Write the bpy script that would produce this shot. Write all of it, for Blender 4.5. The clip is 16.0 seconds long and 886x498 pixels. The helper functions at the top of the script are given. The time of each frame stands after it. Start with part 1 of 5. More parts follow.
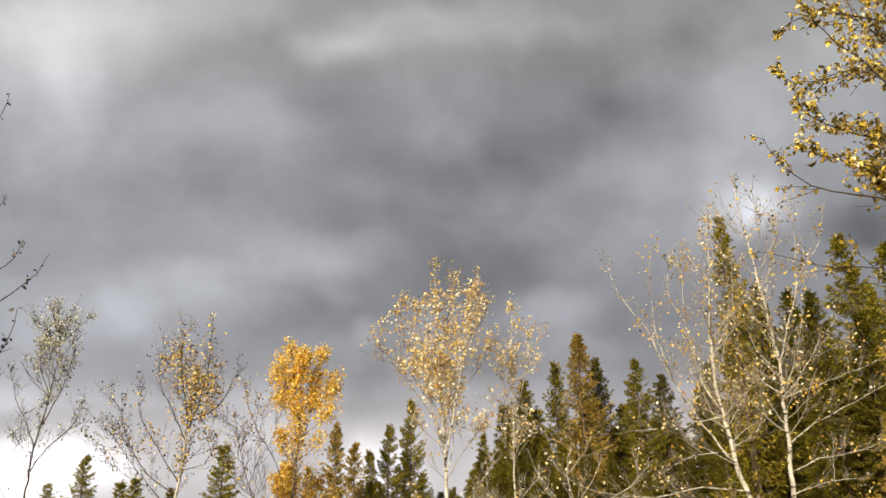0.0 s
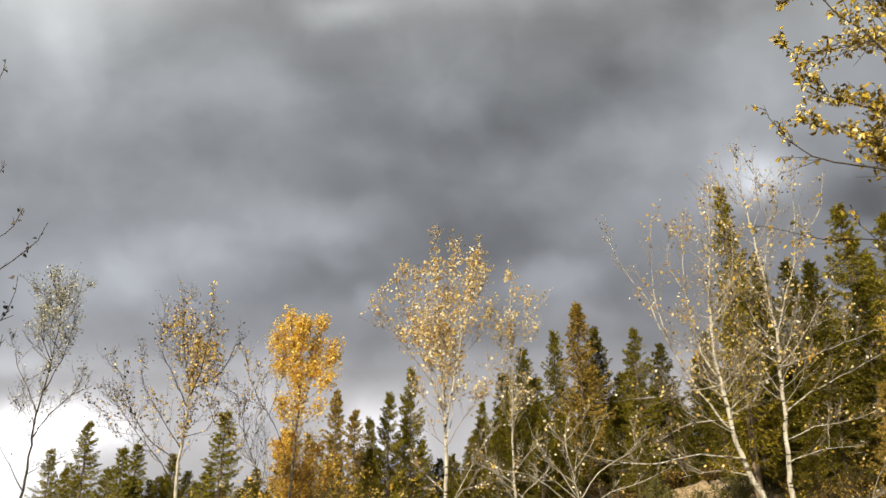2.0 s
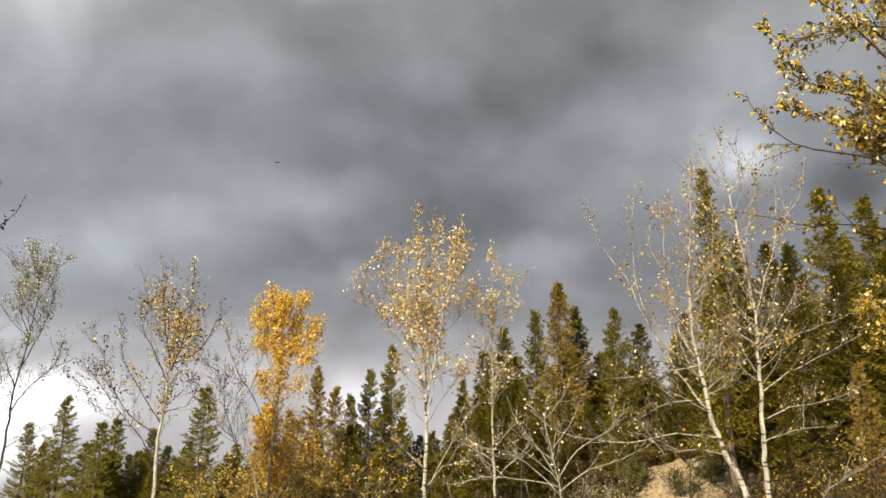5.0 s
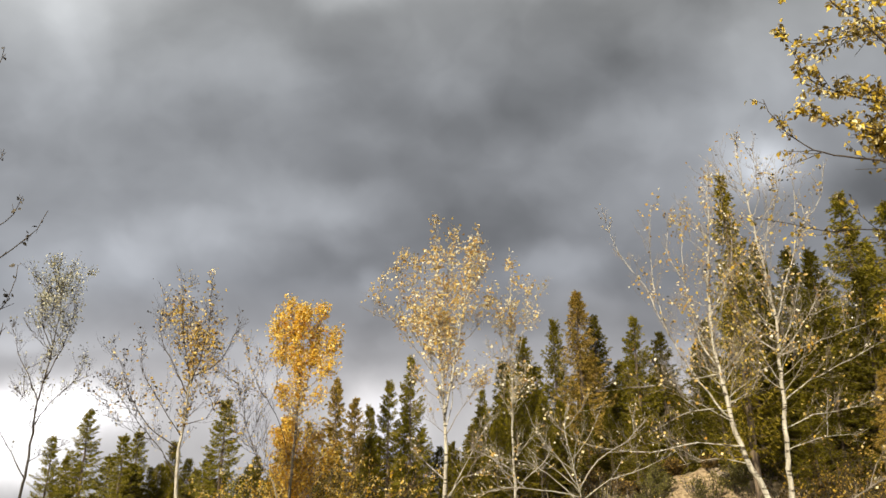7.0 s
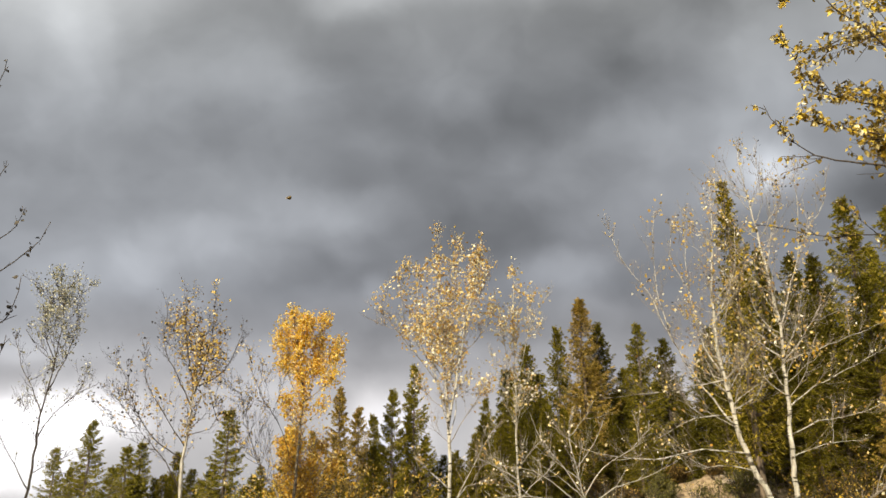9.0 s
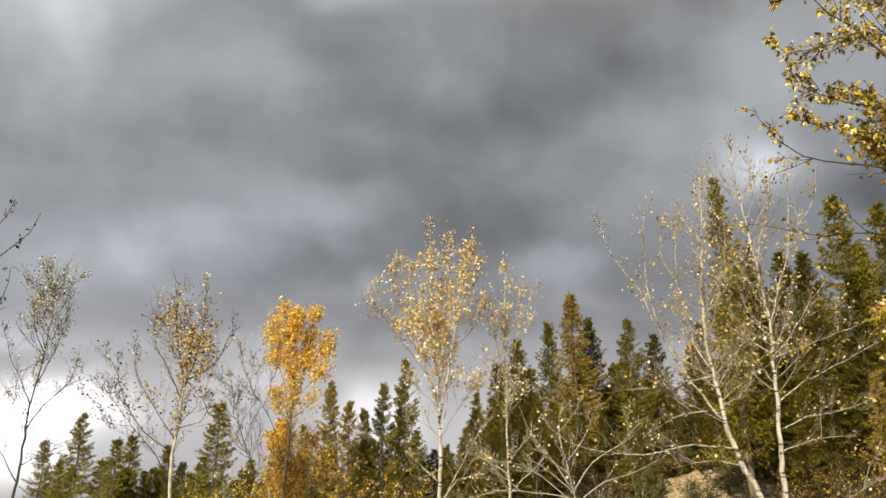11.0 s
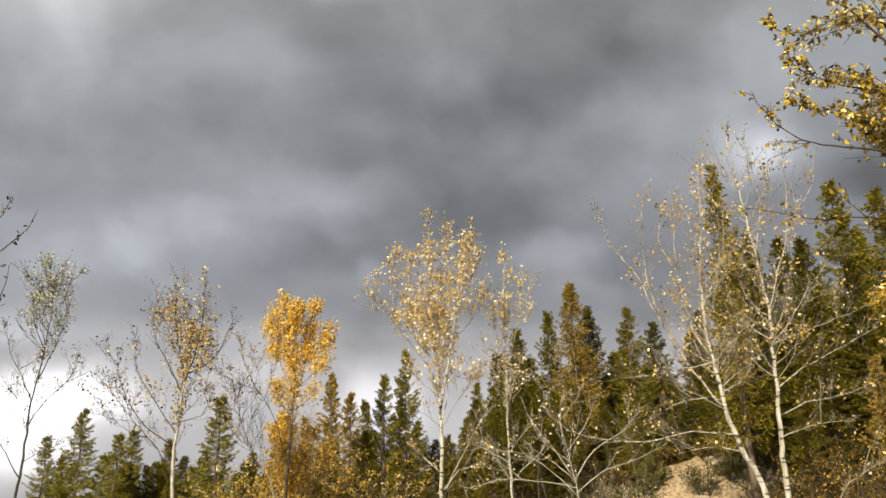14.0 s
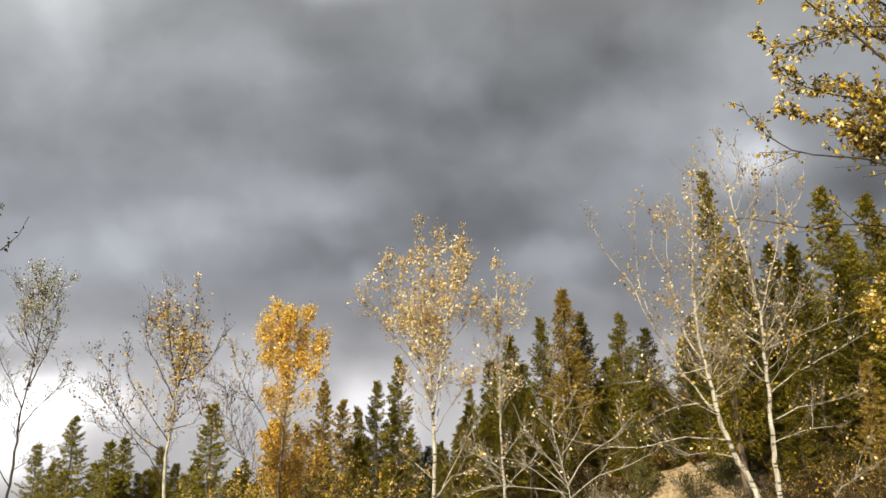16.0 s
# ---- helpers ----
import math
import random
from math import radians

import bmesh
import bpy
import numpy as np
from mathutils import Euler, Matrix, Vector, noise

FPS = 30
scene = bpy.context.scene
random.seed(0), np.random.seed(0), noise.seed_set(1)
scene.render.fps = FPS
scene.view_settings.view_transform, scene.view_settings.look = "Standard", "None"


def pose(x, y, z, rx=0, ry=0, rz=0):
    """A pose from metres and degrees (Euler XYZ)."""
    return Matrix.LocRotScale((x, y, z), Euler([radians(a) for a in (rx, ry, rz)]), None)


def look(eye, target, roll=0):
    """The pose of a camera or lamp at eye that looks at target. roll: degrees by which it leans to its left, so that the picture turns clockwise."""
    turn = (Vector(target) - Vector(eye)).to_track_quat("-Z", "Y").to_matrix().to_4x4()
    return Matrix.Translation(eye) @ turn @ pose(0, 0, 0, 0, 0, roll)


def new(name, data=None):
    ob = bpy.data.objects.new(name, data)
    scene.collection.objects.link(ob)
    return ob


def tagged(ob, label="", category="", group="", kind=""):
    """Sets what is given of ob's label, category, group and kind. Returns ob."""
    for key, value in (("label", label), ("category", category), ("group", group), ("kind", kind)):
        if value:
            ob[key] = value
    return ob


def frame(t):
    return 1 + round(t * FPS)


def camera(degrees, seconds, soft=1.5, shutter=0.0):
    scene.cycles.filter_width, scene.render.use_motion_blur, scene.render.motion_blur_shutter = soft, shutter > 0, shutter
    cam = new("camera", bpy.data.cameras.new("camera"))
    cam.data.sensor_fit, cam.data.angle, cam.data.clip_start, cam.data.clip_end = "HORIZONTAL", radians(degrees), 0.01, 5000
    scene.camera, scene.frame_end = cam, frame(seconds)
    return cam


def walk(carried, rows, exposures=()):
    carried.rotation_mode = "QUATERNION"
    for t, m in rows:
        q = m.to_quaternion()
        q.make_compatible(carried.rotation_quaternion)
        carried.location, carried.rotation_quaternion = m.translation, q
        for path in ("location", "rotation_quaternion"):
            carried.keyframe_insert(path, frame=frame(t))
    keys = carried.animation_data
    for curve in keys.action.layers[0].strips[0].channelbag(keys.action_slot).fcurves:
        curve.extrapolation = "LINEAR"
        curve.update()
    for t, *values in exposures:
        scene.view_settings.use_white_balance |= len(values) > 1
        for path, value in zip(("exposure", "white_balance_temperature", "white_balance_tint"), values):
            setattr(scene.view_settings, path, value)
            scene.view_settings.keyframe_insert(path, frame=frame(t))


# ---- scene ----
cam = camera(58.4, 16.0, soft=1.6)
# seconds, yaw, pitch, roll: the camera stands at eye height and only turns a little
PATH = [
    (0, 0.19, 23.03, 0.19), (0.5, 0.29, 22.21, 0.41), (1, 0.17, 21.96, 0.43), (1.5, 0.07, 21.65, 0.24), (2, 0.12, 20.79, 0.04),
    (2.5, 0.38, 20.17, -0.01), (3, -0.02, 19.17, -0.31), (3.2, -0.58, 19.10, -0.36), (5.3, -1.32, 19.30, -0.24), (5.5, -1.02, 19.61, -0.02),
    (6, -0.11, 20.04, 0.13), (6.5, 0.26, 20.20, 0.20), (7, 0.11, 19.96, 0.02), (7.5, -0.01, 19.99, -0.19), (8, 0.44, 20.59, -0.10),
    (8.5, 0.35, 20.69, -0.06), (9, 0.42, 20.56, 0.37), (11.5, -0.32, 20.14, 0.17), (12, -0.14, 20.38, 0.25), (12.5, -0.16, 20.69, 0.22),
    (13, -0.08, 20.21, 0.61), (13.5, -0.44, 19.83, 0.74), (14, -0.09, 19.49, 0.99), (14.5, -0.02, 19.69, 0.81), (15, 0.10, 20.12, 0.87),
    (15.5, -0.41, 20.15, 0.91), (16, -0.57, 19.93, 1.22),
]
walk(cam, [(t, pose(0, 0, 1.6, 90 + p, r, y)) for t, y, p, r in PATH],
     exposures=[(0.0, 0.66, 6860, 12), (0.5, 0.54, 6780, 10), (1.6, 0.53, 6740, 10), (16.0, 0.53, 6740, 10)])

# ---- light ----
SUN_AZ, SUN_EL = radians(208), radians(32)      # clockwise from north (+y): behind the camera, to its left
world = bpy.data.worlds.new("world")
scene.world = world
world.use_nodes = True
wn = world.node_tree.nodes
sky = wn.new("ShaderNodeTexSky")
sky.sky_type, sky.sun_disc, sky.sun_elevation, sky.sun_rotation = "NISHITA", False, SUN_EL, SUN_AZ
wn["Background"].inputs[1].default_value = 0.05
world.node_tree.links.new(sky.outputs[0], wn["Background"].inputs[0])
lamp = bpy.data.lights.new("sun", "SUN")
lamp.energy, lamp.angle, lamp.color = 5.0, radians(0.6), (1.0, 0.888, 0.64)
sun = new("sun", lamp)
away = Vector((math.sin(SUN_AZ) * math.cos(SUN_EL), math.cos(SUN_AZ) * math.cos(SUN_EL), math.sin(SUN_EL)))
sun.matrix_world = look(away * 50, (0, 0, 0))


# ---- materials ----
def blank(name):
    m = bpy.data.materials.new(name)
    m.use_nodes = True
    n = m.node_tree.nodes
    return m, n, m.node_tree.links, n["Principled BSDF"]


def ramp(n, stops):
    r = n.new("ShaderNodeValToRGB")
    while len(r.color_ramp.elements) < len(stops):
        r.color_ramp.elements.new(0.5)
    for e, (p, c) in zip(r.color_ramp.elements, stops):
        e.position, e.color = p, (*c, 1)
    return r


def leaf_mat(name, stops, rough=0.4, through_light=0.3, spec=0.5):
    """Leaves: one colour a leaf, a little light through the blade, blotches on it."""
    m, n, l, p = blank(name)
    geo, r = n.new("ShaderNodeNewGeometry"), ramp(n, stops)
    l.new(geo.outputs["Random Per Island"], r.inputs[0])
    tc, no = n.new("ShaderNodeTexCoord"), n.new("ShaderNodeTexNoise")
    no.inputs["Scale"].default_value = 60
    l.new(tc.outputs["Object"], no.inputs["Vector"])
    mix = n.new("ShaderNodeMixRGB")
    mix.blend_type, mix.inputs[0].default_value = "MULTIPLY", 0.45
    l.new(r.outputs[0], mix.inputs[1])
    blot = ramp(n, [(0.35, (0.45, 0.36, 0.25)), (0.55, (1, 1, 1))])
    l.new(no.outputs[0], blot.inputs[0])
    l.new(blot.outputs[0], mix.inputs[2])
    l.new(mix.outputs[0], p.inputs["Base Color"])
    p.inputs["Roughness"].default_value = rough
    p.inputs["Specular IOR Level"].default_value = spec
    tr, ms = n.new("ShaderNodeBsdfTranslucent"), n.new("ShaderNodeMixShader")
    l.new(mix.outputs[0], tr.inputs[0])
    ms.inputs[0].default_value = through_light
    l.new(p.outputs[0], ms.inputs[1])
    l.new(tr.outputs[0], ms.inputs[2])
    l.new(ms.outputs[0], n["Material Output"].inputs[0])
    return m


def bark_mat(name, dark, light, scale=6.0, marks=None, rough=0.85):
    """Bark: long grain up the stem, and for birch dark bands across it."""
    m, n, l, p = blank(name)
    tc, mp, no = n.new("ShaderNodeTexCoord"), n.new("ShaderNodeMapping"), n.new("ShaderNodeTexNoise")
    mp.inputs["Scale"].default_value = (3, 3, 0.6)
    no.inputs["Scale"].default_value, no.inputs["Detail"].default_value = scale, 6
    l.new(tc.outputs["Object"], mp.inputs[0])
    l.new(mp.outputs[0], no.inputs["Vector"])
    r = ramp(n, [(0.3, dark), (0.65, light)])
    l.new(no.outputs[0], r.inputs[0])
    out = r.outputs[0]
    if marks:
        mp2, no2 = n.new("ShaderNodeMapping"), n.new("ShaderNodeTexNoise")
        mp2.inputs["Scale"].default_value = (2.2, 2.2, 9)
        no2.inputs["Scale"].default_value, no2.inputs["Detail"].default_value = 1.6, 4
        l.new(tc.outputs["Object"], mp2.inputs[0])
        l.new(mp2.outputs[0], no2.inputs["Vector"])
        r2 = ramp(n, [(0.37, marks), (0.47, (1, 1, 1))])
        l.new(no2.outputs[0], r2.inputs[0])
        mix = n.new("ShaderNodeMixRGB")
        mix.blend_type, mix.inputs[0].default_value = "MULTIPLY", 1.0
        l.new(out, mix.inputs[1])
        l.new(r2.outputs[0], mix.inputs[2])
        out = mix.outputs[0]
    l.new(out, p.inputs["Base Color"])
    p.inputs["Roughness"].default_value = rough
    b = n.new("ShaderNodeBump")
    b.inputs["Strength"].default_value, b.inputs["Distance"].default_value = 0.4, 0.02
    l.new(no.outputs[0], b.inputs["Height"])
    l.new(b.outputs[0], p.inputs["Normal"])
    return m


# palest gold leaves stand for white sun glints put into the colour
M_GOLD = leaf_mat("gold_glint_leaf", [(0.0, (0.34, 0.19, 0.05)), (0.25, (0.68, 0.45, 0.12)), (0.55, (0.88, 0.69, 0.26)), (0.78, (0.95, 0.89, 0.66)), (1.0, (0.97, 0.95, 0.86))], 0.3, 0.38)
M_BRIGHT = leaf_mat("bright_yellow_leaf", [(0.0, (0.52, 0.27, 0.025)), (0.3, (0.83, 0.53, 0.05)), (0.75, (0.95, 0.73, 0.15)), (1.0, (0.97, 0.88, 0.50))], 0.4, 0.45)
M_AMBER = leaf_mat("amber_leaf", [(0.0, (0.26, 0.13, 0.02)), (0.4, (0.58, 0.34, 0.045)), (0.75, (0.82, 0.56, 0.08)), (1.0, (0.95, 0.78, 0.28))], 0.4, 0.4)
M_RUST = leaf_mat("rusty_leaf", [(0.0, (0.10, 0.065, 0.03)), (0.15, (0.30, 0.18, 0.06)), (0.35, (0.70, 0.47, 0.10)), (0.8, (0.87, 0.66, 0.18)), (1.0, (0.94, 0.86, 0.60))], 0.4, 0.4)
M_GREY = leaf_mat("grey_green_leaf", [(0.0, (0.24, 0.24, 0.17)), (0.6, (0.50, 0.50, 0.39)), (1.0, (0.78, 0.78, 0.68))], 0.45)
# near-black: dry leaves, and silhouetted ones whose shade is in the colour
M_DRYUNLIT = leaf_mat("dry_unlit_leaf", [(0.0, (0.012, 0.010, 0.008)), (1.0, (0.055, 0.042, 0.026))], 0.6, 0.1)
# darkest leaves stand for backlit ones, palest for white glints, by colour alone
M_NEAR = leaf_mat("yellow_green_leaf", [(0.0, (0.06, 0.047, 0.016)), (0.25, (0.20, 0.15, 0.03)), (0.5, (0.54, 0.37, 0.04)), (0.8, (0.86, 0.66, 0.10)), (1.0, (0.95, 0.93, 0.72))], 0.33, 0.36, 0.5)
M_FLYING = leaf_mat("blown_leaf", [(0.0, (0.06, 0.045, 0.02)), (1.0, (0.22, 0.15, 0.05))], 0.4, 0.2)
M_SPRUCE = leaf_mat("spruce_needles", [(0.0, (0.036, 0.033, 0.004)), (0.6, (0.115, 0.104, 0.011)), (1.0, (0.25, 0.212, 0.026))], 0.7, 0.24, 0.06)
M_FIR = leaf_mat("fir_needles", [(0.0, (0.058, 0.053, 0.006)), (0.6, (0.190, 0.165, 0.016)), (1.0, (0.37, 0.30, 0.035))], 0.7, 0.26, 0.08)
M_LARCH = leaf_mat("larch_needles", [(0.0, (0.075, 0.072, 0.009)), (0.5, (0.220, 0.196, 0.021)), (1.0, (0.43, 0.36, 0.045))], 0.7, 0.28, 0.08)
M_RUSTCON = leaf_mat("rusty_needles", [(0.0, (0.10, 0.08, 0.018)), (0.5, (0.35, 0.255, 0.048)), (1.0, (0.68, 0.48, 0.12))], 0.55, 0.32, 0.15)
M_BIRCH = bark_mat("white_birch_bark", (0.22, 0.20, 0.17), (0.60, 0.57, 0.515), 5, (0.13, 0.11, 0.09))
M_ASPEN = bark_mat("grey_aspen_bark", (0.06, 0.048, 0.037), (0.30, 0.255, 0.205), 6, (0.3, 0.27, 0.24))
M_TWIG = bark_mat("grey_brown_twig_bark", (0.15, 0.125, 0.105), (0.33, 0.29, 0.245), 14)
M_PALETWIG = bark_mat("pale_twig_bark", (0.24, 0.22, 0.19), (0.52, 0.49, 0.44), 10)
M_DARKTWIG = bark_mat("dark_twig_bark", (0.022, 0.017, 0.013), (0.075, 0.056, 0.042), 20)
# cottonwood trunk backlit by the bright sky: its darkness is in the colour
M_DARKBARK = bark_mat("dark_grey_bark", (0.018, 0.015, 0.013), (0.075, 0.062, 0.05), 6)
M_GOLDCON = leaf_mat("golden_needles", [(0.0, (0.045, 0.042, 0.006)), (0.4, (0.15, 0.128, 0.012)), (0.75, (0.36, 0.285, 0.025)), (1.0, (0.72, 0.58, 0.10))], 0.6, 0.3, 0.1)
M_OLIVE = leaf_mat("olive_needles", [(0.0, (0.085, 0.08, 0.009)), (0.5, (0.26, 0.235, 0.025)), (1.0, (0.48, 0.43, 0.09))], 0.7, 0.32, 0.08)
# brown brush, darkened further: partial shade at the right put into the colour
M_BRUSH = leaf_mat("brown_brush_leaf", [(0.0, (0.025, 0.02, 0.008)), (0.5, (0.09, 0.058, 0.016)), (0.9, (0.20, 0.12, 0.03)), (1.0, (0.42, 0.28, 0.06))], 0.6, 0.2, 0.2)
M_RUSSET = leaf_mat("russet_leaf", [(0.0, (0.045, 0.035, 0.01)), (0.5, (0.22, 0.145, 0.026)), (0.85, (0.56, 0.37, 0.045)), (1.0, (0.88, 0.66, 0.14))], 0.5, 0.28, 0.3)
M_BUSH = leaf_mat("olive_bush_leaf", [(0.0, (0.05, 0.05, 0.015)), (0.6, (0.13, 0.125, 0.035)), (1.0, (0.24, 0.21, 0.06))], 0.6, 0.2, 0.2)
M_BARK = bark_mat("brown_conifer_bark", (0.06, 0.045, 0.035), (0.20, 0.15, 0.11), 5)


def ground_mat():
    """Dry grass and forest litter on the level, bare sandy soil with stones on the steep bank."""
    m, n, l, p = blank("forest_ground")
    tc = n.new("ShaderNodeTexCoord")
    def noise_of(scale, detail=6):
        no = n.new("ShaderNodeTexNoise")
        no.inputs["Scale"].default_value, no.inputs["Detail"].default_value = scale, detail
        l.new(tc.outputs["Object"], no.inputs["Vector"])
        return no
    fine, broad, grit = noise_of(9), noise_of(0.5, 3), noise_of(40, 3)
    litter = ramp(n, [(0.3, (0.07, 0.06, 0.025)), (0.5, (0.17, 0.13, 0.05)), (0.7, (0.30, 0.22, 0.09))])
    sand = ramp(n, [(0.32, (0.15, 0.105, 0.06)), (0.5, (0.31, 0.23, 0.145)), (0.68, (0.46, 0.36, 0.245))])
    l.new(fine.outputs[0], litter.inputs[0])
    l.new(fine.outputs[0], sand.inputs[0])
    geo, sep, mul = n.new("ShaderNodeNewGeometry"), n.new("ShaderNodeSeparateXYZ"), n.new("ShaderNodeMath")
    l.new(geo.outputs["True Normal"], sep.inputs[0])
    mul.operation = "MULTIPLY_ADD"
    l.new(broad.outputs[0], mul.inputs[0])
    mul.inputs[1].default_value = 0.35
    l.new(sep.outputs["Z"], mul.inputs[2])
    mask = ramp(n, [(0.98, (1, 1, 1)), (1.08, (0, 0, 0))])
    mask.color_ramp.elements[0].position, mask.color_ramp.elements[1].position = 0.94, 1.0
    sc = n.new("ShaderNodeMath")
    sc.operation = "MULTIPLY"
    sc.inputs[1].default_value = 0.87
    l.new(mul.outputs[0], sc.inputs[0])
    l.new(sc.outputs[0], mask.inputs[0])
    mix = n.new("ShaderNodeMixRGB")
    l.new(mask.outputs[0], mix.inputs[0])
    l.new(litter.outputs[0], mix.inputs[1])
    l.new(sand.outputs[0], mix.inputs[2])
    l.new(mix.outputs[0], p.inputs["Base Color"])
    p.inputs["Roughness"].default_value = 0.95
    b = n.new("ShaderNodeBump")
    b.inputs["Strength"].default_value, b.inputs["Distance"].default_value = 0.6, 0.05
    l.new(grit.outputs[0], b.inputs["Height"])
    l.new(b.outputs[0], p.inputs["Normal"])
    return m


M_GROUND = ground_mat()
M_STONE = bark_mat("grey_tan_stone", (0.20, 0.16, 0.12), (0.42, 0.35, 0.27), 8)


# ---- sky ----
# storm clouds: soft masses (across, up, half width, half height, strength) on a deck that brightens to the horizon
DECK = [(0.107, 0.70), (0.216, 0.78), (0.287, 0.74), (0.340, 0.64), (0.394, 0.55), (0.465, 0.53), (0.581, 0.54), (0.697, 0.52), (0.786, 0.55), (0.893, 0.57)]
CLOUDS_HIGH = [(-0.473, 0.079, 0.228, 0.171, 0.07), (-0.530, 0.321, 0.135, 0.078, 0.18), (-0.459, 0.272, 0.043, 0.078, 0.06), (-0.131, 0.320, 0.061, 0.024, 0.12), (-0.010, 0.343, 0.143, 0.031, 0.10), (-0.235, 0.215, 0.053, 0.053, 0.06), (-0.117, 0.200, 0.086, 0.057, -0.03), (0.011, 0.200, 0.043, 0.036, 0.06), (-0.096, 0.143, 0.036, 0.029, 0.04), (-0.381, 0.379, 0.185, 0.050, 0.14), (0.140, 0.300, 0.100, 0.043, -0.02), (0.325, 0.314, 0.043, 0.050, -0.05), (0.054, 0.161, 0.078, 0.039, -0.04), (0.125, 0.186, 0.078, 0.039, -0.05), (0.197, 0.211, 0.078, 0.036, -0.05), (0.261, 0.235, 0.064, 0.032, -0.05), (-0.103, 0.104, 0.071, 0.027, -0.05)]
CLOUDS_LOW = [(-0.181, 0.054, 0.089, 0.030, 0.10), (-0.317, 0.026, 0.086, 0.030, 0.08), (-0.402, -0.010, 0.043, 0.036, 0.07), (-0.495, -0.028, 0.057, 0.029, 0.04), (-0.138, -0.022, 0.086, 0.023, -0.06), (-0.245, -0.053, 0.071, 0.027, -0.05), (-0.402, -0.088, 0.093, 0.027, -0.05), (-0.381, -0.042, 0.278, 0.068, 0.09), (-0.345, 0.264, 0.093, 0.078, 0.05), (-0.099, -0.034, 0.021, 0.019, 0.08), (-0.545, -0.106, 0.050, 0.024, 0.08), (-0.495, -0.202, 0.090, 0.038, 0.46), (-0.575, -0.250, 0.125, 0.060, 0.42), (-0.085, -0.215, 0.050, 0.045, 0.20), (-0.252, -0.142, 0.100, 0.046, 0.08), (-0.488, -0.113, 0.100, 0.036, 0.05)]
CLOUDS_EAST = [(0.389, 0.193, 0.064, 0.093, 0.13), (0.496, 0.229, 0.086, 0.107, 0.12), (0.325, 0.143, 0.057, 0.039, 0.08), (0.405, 0.105, 0.060, 0.042, 0.17), (0.368, 0.079, 0.050, 0.032, 0.07), (0.240, 0.029, 0.093, 0.071, 0.04), (0.532, 0.079, 0.053, 0.030, -0.11), (0.143, -0.024, 0.057, 0.027, 0.12), (0.033, 0.036, 0.107, 0.039, -0.06), (0.211, -0.042, 0.043, 0.029, -0.04), (0.083, -0.085, 0.086, 0.029, -0.04)]
CLOUDS_WISPS = [(0.406, 0.100, 0.026, 0.024, 0.10), (0.171, 0.272, 0.070, 0.055, -0.055), (0.218, 0.115, 0.110, 0.070, 0.055), (0.161, 0.186, 0.060, 0.050, 0.025), (0.261, 0.172, 0.060, 0.060, 0.02), (-0.160, 0.186, 0.060, 0.050, 0.03), (-0.057, 0.186, 0.050, 0.050, 0.03), (-0.502, 0.186, 0.070, 0.050, 0.04), (-0.171, 0.015, 0.080, 0.040, 0.035), (0.388, 0.272, 0.060, 0.050, 0.035), (0.171, -0.070, 0.070, 0.040, 0.03)]
CLOUD_DRIFT, CLOUD_RISE, CLOUD_ROLL = 0.06, 0.05, 0.12


